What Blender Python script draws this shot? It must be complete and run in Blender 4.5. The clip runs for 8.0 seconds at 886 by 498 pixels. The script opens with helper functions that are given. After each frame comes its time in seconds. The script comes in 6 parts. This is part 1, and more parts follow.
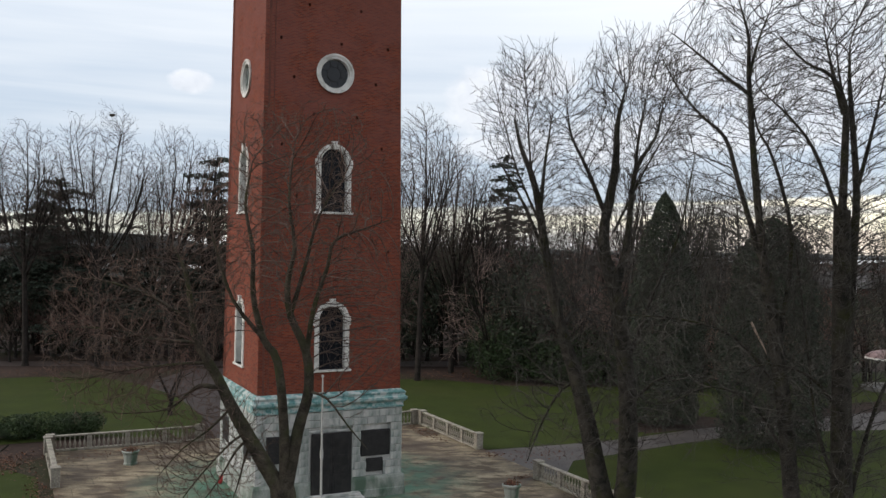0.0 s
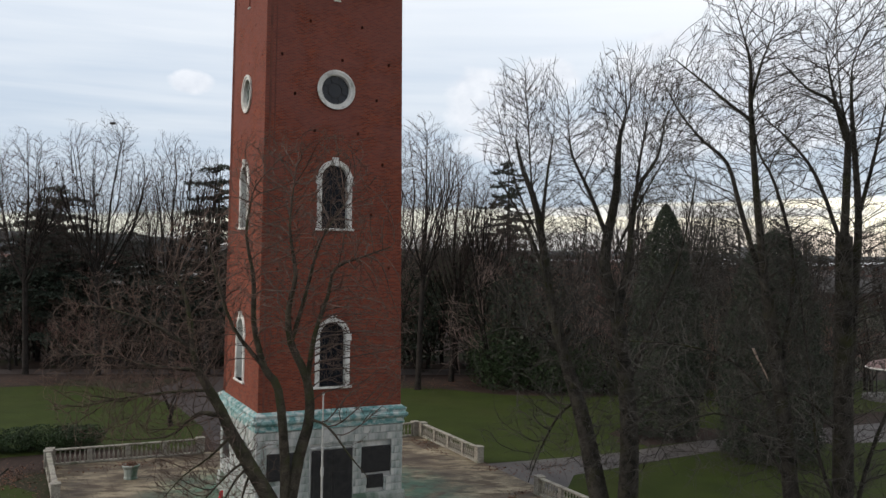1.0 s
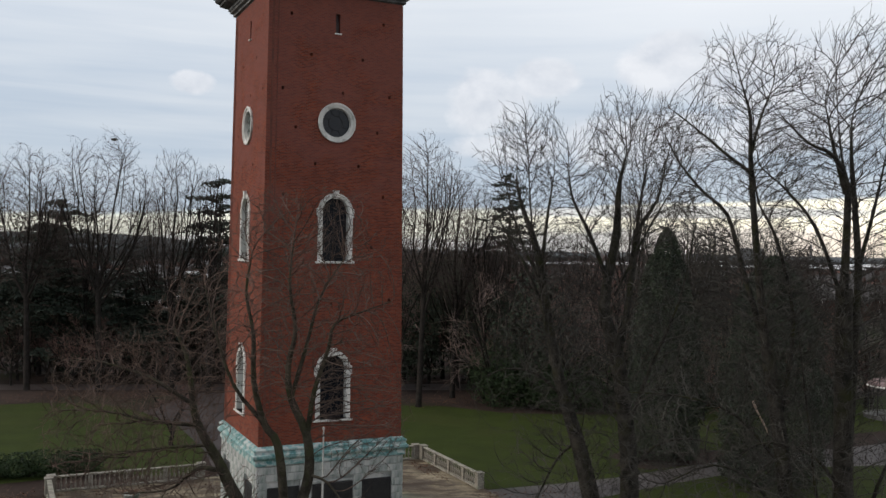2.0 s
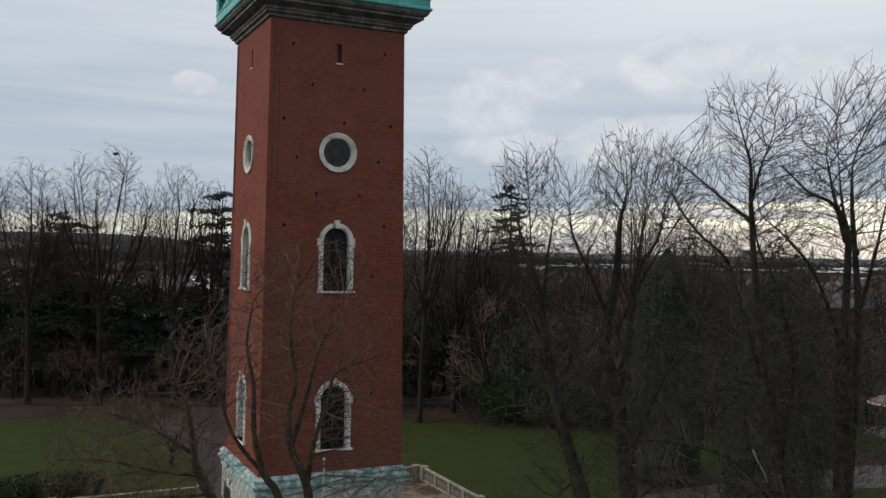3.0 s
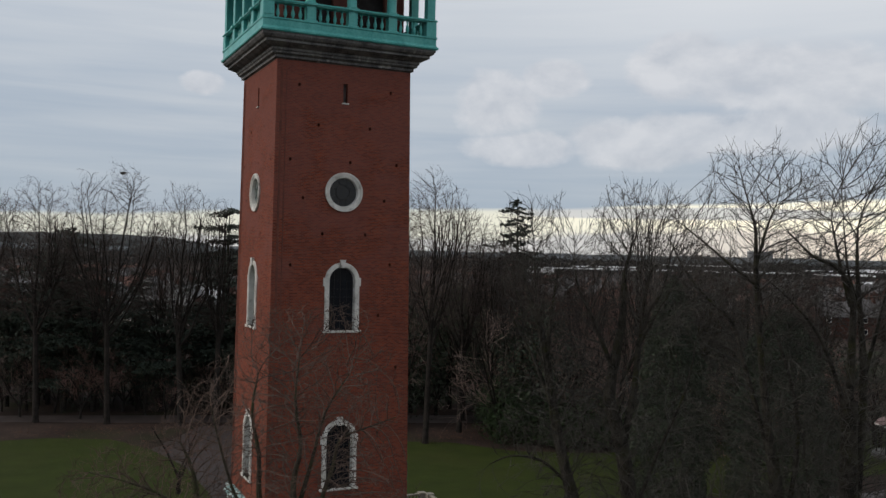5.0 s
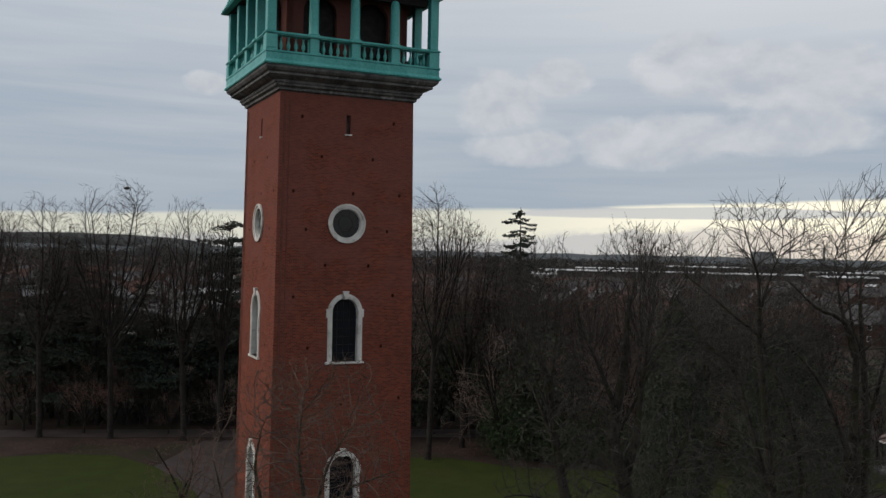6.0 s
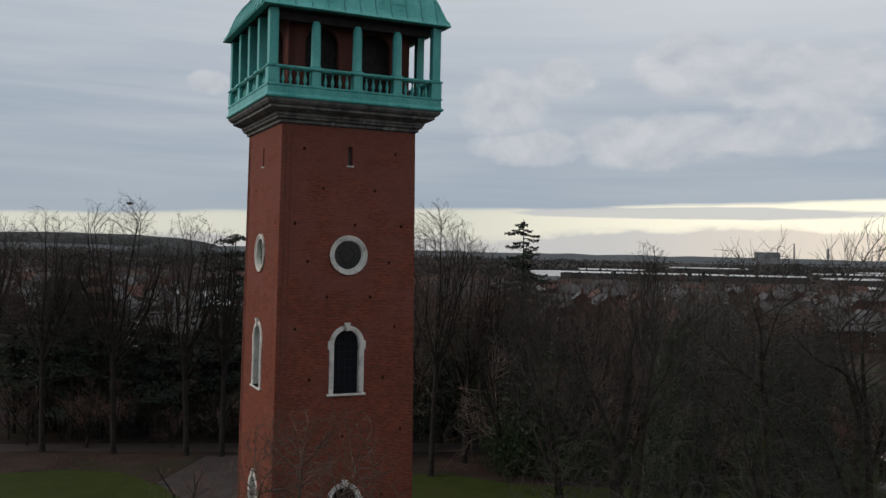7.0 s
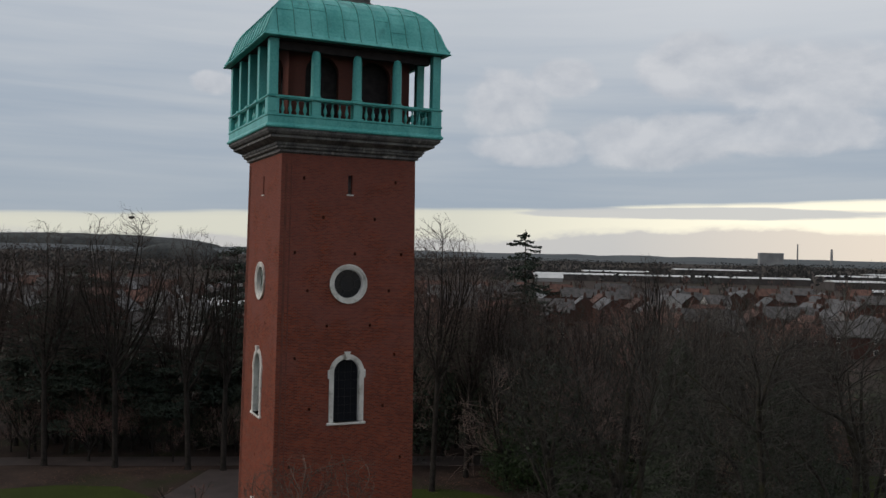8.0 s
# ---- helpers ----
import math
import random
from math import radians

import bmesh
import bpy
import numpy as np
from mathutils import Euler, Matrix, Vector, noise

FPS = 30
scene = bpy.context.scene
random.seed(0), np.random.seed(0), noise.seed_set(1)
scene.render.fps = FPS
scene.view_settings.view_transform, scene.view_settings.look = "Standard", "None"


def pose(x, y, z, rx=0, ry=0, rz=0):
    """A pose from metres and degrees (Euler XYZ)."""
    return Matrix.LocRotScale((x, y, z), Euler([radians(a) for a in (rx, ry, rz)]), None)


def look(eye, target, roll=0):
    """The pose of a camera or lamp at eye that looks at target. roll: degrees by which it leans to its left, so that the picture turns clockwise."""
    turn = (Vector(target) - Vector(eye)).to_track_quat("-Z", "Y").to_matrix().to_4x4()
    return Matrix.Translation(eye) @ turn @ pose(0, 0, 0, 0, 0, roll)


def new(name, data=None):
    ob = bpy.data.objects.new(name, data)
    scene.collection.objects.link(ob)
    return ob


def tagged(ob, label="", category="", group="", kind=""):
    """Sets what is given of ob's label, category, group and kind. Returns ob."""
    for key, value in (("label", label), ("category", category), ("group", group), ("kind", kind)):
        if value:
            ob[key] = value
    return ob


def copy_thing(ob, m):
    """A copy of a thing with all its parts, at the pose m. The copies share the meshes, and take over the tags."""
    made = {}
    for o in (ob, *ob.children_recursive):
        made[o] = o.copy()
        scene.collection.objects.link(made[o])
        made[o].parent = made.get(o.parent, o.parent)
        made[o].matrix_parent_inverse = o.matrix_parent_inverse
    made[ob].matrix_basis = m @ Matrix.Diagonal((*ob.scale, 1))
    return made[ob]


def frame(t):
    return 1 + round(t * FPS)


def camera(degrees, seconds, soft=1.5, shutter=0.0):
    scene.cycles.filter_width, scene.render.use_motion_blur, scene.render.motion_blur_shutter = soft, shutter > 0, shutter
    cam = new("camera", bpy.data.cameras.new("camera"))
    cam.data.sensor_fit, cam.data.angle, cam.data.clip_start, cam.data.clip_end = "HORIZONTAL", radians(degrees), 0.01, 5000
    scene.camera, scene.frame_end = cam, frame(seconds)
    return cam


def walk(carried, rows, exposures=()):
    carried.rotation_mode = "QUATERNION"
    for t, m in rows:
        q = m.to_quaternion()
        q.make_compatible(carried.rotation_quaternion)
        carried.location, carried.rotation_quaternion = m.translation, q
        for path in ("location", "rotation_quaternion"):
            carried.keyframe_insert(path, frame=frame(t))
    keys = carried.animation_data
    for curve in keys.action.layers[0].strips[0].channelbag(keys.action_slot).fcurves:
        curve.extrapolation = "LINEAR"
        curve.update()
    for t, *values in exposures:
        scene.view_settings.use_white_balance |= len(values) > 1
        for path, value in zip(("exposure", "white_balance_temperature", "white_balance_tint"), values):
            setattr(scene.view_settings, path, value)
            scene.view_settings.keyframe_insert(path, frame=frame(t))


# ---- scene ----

# ---------------------------------------------------------------- camera
cam = camera(51.93, 8.0, soft=1.45)
# seconds, x, y, z, yaw, pitch, lean
ROWS = [
    (0.0, -15.56, -48.98, 13.22, -25.91, -0.01, -0.93),
    (0.5, -15.57, -48.88, 13.38, -25.91, 0.03, -0.96),
    (1.0, -15.57, -48.91, 14.04, -25.89, 0.04, -0.98),
    (1.5, -15.56, -48.92, 14.86, -25.85, 0.04, -0.97),
    (1.7, -15.56, -48.93, 15.19, -25.83, 0.05, -0.99),
    (2.8, -15.57, -48.96, 17.08, -25.73, 0.09, -1.14),
    (3.0, -15.57, -48.97, 17.27, -25.71, 0.10, -1.16),
    (3.5, -15.54, -49.00, 17.46, -25.61, 0.13, -1.20),
    (4.0, -15.51, -49.00, 17.81, -25.48, 0.13, -1.23),
    (4.5, -15.57, -49.05, 18.48, -25.38, 0.12, -1.21),
    (4.7, -15.58, -49.05, 18.82, -25.34, 0.11, -1.21),
    (5.8, -15.61, -49.06, 20.66, -25.13, 0.08, -1.23),
    (6.0, -15.62, -49.06, 20.99, -25.09, 0.07, -1.23),
    (6.5, -15.61, -49.05, 21.83, -24.99, 0.06, -1.25),
    (7.0, -15.55, -49.03, 22.66, -24.87, 0.05, -1.28),
    (7.5, -15.47, -49.04, 23.45, -24.76, 0.04, -1.26),
    (8.0, -15.43, -49.09, 24.16, -24.68, 0.06, -1.29),
]
EXPOSURES = [(0.0, 0.75), (1.0, 0.7), (1.5, 0.62), (3.0, 0.3), (4.5, 0.2), (6.0, 0.05), (8.0, 0.0)]
walk(cam, [(t, pose(x, y, z, 90 + pitch, 0, yaw) @ pose(0, 0, 0, 0, 0, -lean)) for t, x, y, z, yaw, pitch, lean in ROWS], EXPOSURES)

# ---------------------------------------------------------------- world and sun
SUN_AZ, SUN_EL = 284.0, 30.0      # degrees: azimuth from +y clockwise, height


def build_world():
    world = bpy.data.worlds.new("sky")
    scene.world = world
    world.use_nodes = True
    nt = world.node_tree
    nt.nodes.clear()
    N, L = nt.nodes.new, nt.links.new
    out, bg = N("ShaderNodeOutputWorld"), N("ShaderNodeBackground")
    L(bg.outputs[0], out.inputs[0])
    sky = N("ShaderNodeTexSky")
    sky.sky_type, sky.sun_disc = "NISHITA", False
    sky.sun_elevation, sky.sun_rotation = radians(SUN_EL), radians(SUN_AZ)
    coord = N("ShaderNodeTexCoord")
    sep = N("ShaderNodeSeparateXYZ")
    L(coord.outputs["Generated"], sep.inputs[0])

    def math_node(op, a, b=None, clamp=False):
        m = N("ShaderNodeMath")
        m.operation, m.use_clamp = op, clamp
        for i, v in enumerate((a, b)):
            if v is None:
                continue
            if isinstance(v, (int, float)):
                m.inputs[i].default_value = v
            else:
                L(v, m.inputs[i])
        return m.outputs[0]

    def mix(fac, a, b):
        m = N("ShaderNodeMix")
        m.data_type = "RGBA"
        for sock, v in ((m.inputs[0], fac), (m.inputs[6], a), (m.inputs[7], b)):
            if isinstance(v, tuple):
                sock.default_value = (*v, 1)
            elif isinstance(v, (int, float)):
                sock.default_value = v
            else:
                L(v, sock)
        return m.outputs[2]

    def ramp(fac, *stops):
        r = N("ShaderNodeValToRGB")
        els = r.color_ramp.elements
        for i, (pos, v) in enumerate(stops):
            e = els[i] if i < 2 else els.new(pos)
            e.position, e.color = pos, (v, v, v, 1)
        L(fac, r.inputs[0])
        return r.outputs[0]

    z = math_node("MAXIMUM", sep.outputs[2], 0.0)

    across = math_node("ADD", math_node("MULTIPLY", sep.outputs[0], 0.8996), math_node("MULTIPLY", sep.outputs[1], -0.4368))

    def cloud(scale, detail, rough, offset, tall, warp=0.0, lift=0.0):
        v = N("ShaderNodeCombineXYZ")
        L(math_node("ADD", sep.outputs[0], offset), v.inputs[0])
        L(sep.outputs[1], v.inputs[1])
        L(math_node("MULTIPLY", math_node("ADD", z, lift), tall), v.inputs[2])
        n = N("ShaderNodeTexNoise")
        n.inputs["Scale"].default_value, n.inputs["Detail"].default_value = scale, detail
        n.inputs["Roughness"].default_value, n.inputs["Distortion"].default_value = rough, warp
        L(v.outputs[0], n.inputs["Vector"])
        return n.outputs[0]

    def plus(a, b, gain=1.0, bias=0.0):
        """a + gain * b + bias"""
        m = math_node("MULTIPLY_ADD", b, gain)
        if isinstance(a, (int, float)):
            m.node.inputs[2].default_value = a + bias
            return m
        L(a, m.node.inputs[2])
        return math_node("ADD", m, bias) if bias else m

    def heap(a0, z0, ra, rz):
        """1 in the middle of a cloud that stands at a0 across and z0 up, falling to 0 at its rim."""
        p = math_node("MULTIPLY", math_node("SUBTRACT", across, a0), 1 / ra)
        q = math_node("MULTIPLY", math_node("SUBTRACT", z, z0), 1 / rz)
        return math_node("SUBTRACT", 1.0, math_node("ADD", math_node("MULTIPLY", p, p), math_node("MULTIPLY", q, q)))

    broad = cloud(2.0, 3, 0.5, 3.1, 8.0, 0.3)
    bands = cloud(2.6, 5, 0.55, 5.2, 17.0, 0.3)
    puffs = cloud(10.0, 9, 0.58, 1.3, 1.5, 0.2)
    above = cloud(10.0, 9, 0.58, 1.3, 1.5, 0.2, 0.014)
    tint = plus(math_node("MULTIPLY", broad, 0.5), bands, 0.5)
    deck = mix(ramp(tint, (0.38, 0), (0.62, 1)), (0.345, 0.410, 0.495), (0.480, 0.520, 0.570))
    # a darker blue-grey belt lies over the clear strip, the deck pales upwards
    belt = math_node("MULTIPLY", ramp(z, (0.045, 1), (0.115, 0)), 0.55)
    deck = mix(belt, deck, (0.330, 0.395, 0.470))
    high = ramp(z, (0.13, 0), (0.27, 1))
    deck = mix(math_node("MULTIPLY", math_node("MULTIPLY", high, 0.80), ramp(across, (-0.15, 0.55), (0.25, 1))), deck, (0.70, 0.715, 0.74))
    # heaped clouds with pale tops and greyer feet
    lumps = heap(0.345, 0.178, 0.110, 0.050)
    for spot in ((0.235, 0.198, 0.060, 0.036), (0.105, 0.186, 0.040, 0.022), (0.205, 0.120, 0.100, 0.032), (0.045, 0.160, 0.050, 0.042), (0.330, 0.130, 0.120, 0.030), (0.075, 0.112, 0.070, 0.022), (-0.265, 0.170, 0.025, 0.014), (0.46, 0.17, 0.07, 0.05)):
        lumps = math_node("MAXIMUM", lumps, heap(*spot))
    lumps = math_node("MAXIMUM", lumps, -1.5)
    body = plus(math_node("MULTIPLY", lumps, 0.28), puffs, 0.72, 0.13)
    cover = ramp(body, (0.51, 0), (0.64, 1))
    relief = plus(0.50, math_node("SUBTRACT", puffs, above), 3.6)
    relief.node.use_clamp = True
    heaps = mix(relief, (0.470, 0.495, 0.545), (0.655, 0.660, 0.685))
    deck = mix(math_node("MULTIPLY", cover, 0.72), deck, heaps)
    # the clear, warm strip between the deck and a low bank of cloud on the horizon, wider to the right
    rag = math_node("SUBTRACT", cloud(4.5, 6, 0.5, 2.0, 9.0), 0.5)
    edge = plus(z, rag, 0.012)
    edge = plus(edge, across, -0.036)
    strip = ramp(edge, (0.0425, 1), (0.0465, 0))
    side = ramp(across, (-0.02, 0), (0.30, 1))
    glow = mix(side, (0.70, 0.695, 0.60), (1.12, 1.05, 0.84))
    lens = math_node("ADD", heap(0.27, 0.044, 0.20, 0.0075), math_node("MULTIPLY", rag, 3.2))
    glow = mix(math_node("MULTIPLY", ramp(lens, (0.10, 0), (0.45, 1)), 0.85), glow, (0.560, 0.565, 0.575))
    hump = math_node("SUBTRACT", cloud(11.0, 9, 0.62, 4.0, 2.5), 0.5)
    low = plus(z, hump, 0.030)
    crest = math_node("MAXIMUM", heap(0.30, 0.0, 0.27, 1.0), 0.0)
    low = plus(low, crest, -0.018)
    bank = ramp(low, (0.0080, 1), (0.0130, 0))
    warm = ramp(across, (0.16, 0), (0.44, 1))
    glow = mix(math_node("MULTIPLY", bank, 0.92), glow, mix(warm, (0.560, 0.555, 0.555), (0.860, 0.740, 0.620)))
    clouds = mix(strip, deck, glow)
    # dusk: the sky is brighter ahead, over the clear strip, than behind
    facing = math_node("ADD", math_node("MULTIPLY", sep.outputs[0], 0.4368), math_node("MULTIPLY", sep.outputs[1], 0.8996))
    dim = math_node("MULTIPLY_ADD", facing, 0.09)
    dim.node.inputs[2].default_value = 0.93
    shade = N("ShaderNodeVectorMath")
    shade.operation = "SCALE"
    L(clouds, shade.inputs[0])
    L(dim, shade.inputs[3])
    clouds = shade.outputs[0]
    under = N("ShaderNodeVectorMath")
    under.operation = "SCALE"
    L(sky.outputs[0], under.inputs[0])
    under.inputs[3].default_value = 0.06
    L(mix(0.94, under.outputs[0], clouds), bg.inputs[0])
    bg.inputs[1].default_value = 1.0


build_world()
sun = new("sun", bpy.data.lights.new("sun", "SUN"))
sun.data.energy, sun.data.angle, sun.data.color = 1.25, radians(30), (1.0, 0.90, 0.78)
_az, _el = radians(SUN_AZ), radians(SUN_EL)
sun.matrix_world = look((math.sin(_az) * math.cos(_el) * 90, math.cos(_az) * math.cos(_el) * 90, math.sin(_el) * 90 + 10), (0, 0, 10))


# ---------------------------------------------------------------- materials
def surface(name, colors, scale=3.0, fine=40.0, rough=0.85, metal=0.0, bump=0.3, spread=(0.35, 0.65), coord="Object", per_object=0.0, stain=None, bump_dist=0.02, spec=0.3, streak=1.0):
    """A node material: two colours mixed by a coarse and a fine noise, an optional stain, and bump."""
    m = bpy.data.materials.new(name)
    m.use_nodes = True
    nt = m.node_tree
    N, L = nt.nodes.new, nt.links.new
    b = nt.nodes["Principled BSDF"]
    tc = N("ShaderNodeTexCoord")
    n1, n2 = N("ShaderNodeTexNoise"), N("ShaderNodeTexNoise")
    pulled = N("ShaderNodeVectorMath")
    pulled.operation = "MULTIPLY"
    pulled.inputs[1].default_value = (1, 1, streak)
    L(tc.outputs[coord], pulled.inputs[0])
    for n, s, d in ((n1, scale, 5), (n2, fine, 4)):
        n.inputs["Scale"].default_value, n.inputs["Detail"].default_value = s, d
        L(pulled.outputs[0] if n is n1 else tc.outputs[coord], n.inputs["Vector"])
    r = N("ShaderNodeValToRGB")
    r.color_ramp.elements[0].position, r.color_ramp.elements[1].position = spread
    r.color_ramp.elements[0].color, r.color_ramp.elements[1].color = (*colors[0], 1), (*colors[1], 1)
    add = N("ShaderNodeMath")
    add.operation = "MULTIPLY_ADD"
    L(n2.outputs[0], add.inputs[0])
    add.inputs[1].default_value = 0.5
    half = N("ShaderNodeMath")
    half.operation = "MULTIPLY_ADD"
    L(n1.outputs[0], half.inputs[0])
    half.inputs[1].default_value, half.inputs[2].default_value = 0.9, -0.2
    L(half.outputs[0], add.inputs[2])
    L(add.outputs[0], r.inputs[0])
    col = r.outputs[0]
    if stain:
        color, s, lo, hi = stain
        n3 = N("ShaderNodeTexNoise")
        n3.inputs["Scale"].default_value, n3.inputs["Detail"].default_value = s, 6
        L(pulled.outputs[0], n3.inputs["Vector"])
        r3 = N("ShaderNodeValToRGB")
        r3.color_ramp.elements[0].position, r3.color_ramp.elements[1].position = lo, hi
        L(n3.outputs[0], r3.inputs[0])
        mx = N("ShaderNodeMix")
        mx.data_type = "RGBA"
        L(r3.outputs[0], mx.inputs[0])
        L(col, mx.inputs[6])
        mx.inputs[7].default_value = (*color, 1)
        col = mx.outputs[2]
    if per_object:
        info, hsv, mr = N("ShaderNodeObjectInfo"), N("ShaderNodeHueSaturation"), N("ShaderNodeMapRange")
        L(info.outputs["Random"], mr.inputs[0])
        mr.inputs[3].default_value, mr.inputs[4].default_value = 1 - per_object, 1 + per_object
        L(mr.outputs[0], hsv.inputs["Value"])
        L(col, hsv.inputs["Color"])
        col = hsv.outputs[0]
    L(col, b.inputs["Base Color"])
    b.inputs["Roughness"].default_value, b.inputs["Metallic"].default_value = rough, metal
    b.inputs["Specular IOR Level"].default_value = spec
    if bump:
        bp = N("ShaderNodeBump")
        bp.inputs["Strength"].default_value, bp.inputs["Distance"].default_value = bump, bump_dist
        L(n2.outputs[0], bp.inputs["Height"])
        L(bp.outputs[0], b.inputs["Normal"])
    return m


def brick_material(name, c1, c2, mortar, soot):
    """English brickwork at true size by UV in metres, weathered in broad soft patches and bands."""
    m = bpy.data.materials.new(name)
    m.use_nodes = True
    nt = m.node_tree
    N, L = nt.nodes.new, nt.links.new
    b = nt.nodes["Principled BSDF"]
    uv = N("ShaderNodeUVMap")
    br = N("ShaderNodeTexBrick")
    br.inputs["Color1"].default_value, br.inputs["Color2"].default_value, br.inputs["Mortar"].default_value = (*c1, 1), (*c2, 1), (*mortar, 1)
    br.inputs["Scale"].default_value = 1.0
    br.inputs["Brick Width"].default_value, br.inputs["Row Height"].default_value = 0.228, 0.077
    br.inputs["Mortar Size"].default_value, br.inputs["Mortar Smooth"].default_value, br.inputs["Bias"].default_value = 0.013, 0.2, 0.0
    L(uv.outputs[0], br.inputs["Vector"])
    n1, n2 = N("ShaderNodeTexNoise"), N("ShaderNodeTexNoise")
    n1.inputs["Scale"].default_value, n1.inputs["Detail"].default_value = 0.35, 5
    stretch = N("ShaderNodeVectorMath")
    stretch.operation = "MULTIPLY"
    stretch.inputs[1].default_value = (0.5, 1.3, 1)
    L(uv.outputs[0], stretch.inputs[0])
    n2.inputs["Scale"].default_value, n2.inputs["Detail"].default_value = 1.6, 4
    L(uv.outputs[0], n1.inputs["Vector"])
    L(stretch.outputs[0], n2.inputs["Vector"])
    r = N("ShaderNodeValToRGB")
    r.color_ramp.elements[0].position, r.color_ramp.elements[1].position = 0.42, 0.68
    mixn = N("ShaderNodeMath")
    mixn.operation = "MULTIPLY_ADD"
    mixn.inputs[1].default_value = 0.6
    L(n2.outputs[0], mixn.inputs[0])
    h = N("ShaderNodeMath")
    h.operation = "MULTIPLY"
    h.inputs[1].default_value = 0.45
    L(n1.outputs[0], h.inputs[0])
    L(h.outputs[0], mixn.inputs[2])
    L(mixn.outputs[0], r.inputs[0])
    fac = N("ShaderNodeMath")
    fac.operation = "MULTIPLY"
    fac.inputs[1].default_value = 0.34
    L(r.outputs[0], fac.inputs[0])
    mx = N("ShaderNodeMix")
    mx.data_type = "RGBA"
    L(fac.outputs[0], mx.inputs[0])
    L(br.outputs["Color"], mx.inputs[6])
    mx.inputs[7].default_value = (*soot, 1)
    # the brick of the upper stage is duller and more purple, with a ragged lower edge
    sep, up, n3, r3, dull = N("ShaderNodeSeparateXYZ"), N("ShaderNodeMath"), N("ShaderNodeTexNoise"), N("ShaderNodeValToRGB"), N("ShaderNodeMix")
    L(uv.outputs[0], sep.inputs[0])
    n3.inputs["Scale"].default_value, n3.inputs["Detail"].default_value = 0.45, 6
    L(uv.outputs[0], n3.inputs["Vector"])
    up.operation = "MULTIPLY_ADD"
    up.inputs[1].default_value = 0.02
    L(sep.outputs[1], up.inputs[0])
    L(n3.outputs[0], up.inputs[2])
    r3.color_ramp.elements[0].position, r3.color_ramp.elements[1].position = 0.86, 1.02
    L(up.outputs[0], r3.inputs[0])
    part_of = N("ShaderNodeMath")
    part_of.operation = "MULTIPLY"
    part_of.inputs[1].default_value = 0.45
    L(r3.outputs[0], part_of.inputs[0])
    dull.data_type = "RGBA"
    L(part_of.outputs[0], dull.inputs[0])
    L(mx.outputs[2], dull.inputs[6])
    dull.inputs[7].default_value = (0.195, 0.080, 0.068, 1)
    L(dull.outputs[2], b.inputs["Base Color"])
    b.inputs["Roughness"].default_value, b.inputs["Specular IOR Level"].default_value = 0.9, 0.12
    bp = N("ShaderNodeBump")
    bp.invert = True
    bp.inputs["Strength"].default_value, bp.inputs["Distance"].default_value = 0.6, 0.01
    L(br.outputs["Fac"], bp.inputs["Height"])
    L(bp.outputs[0], b.inputs["Normal"])
    return m


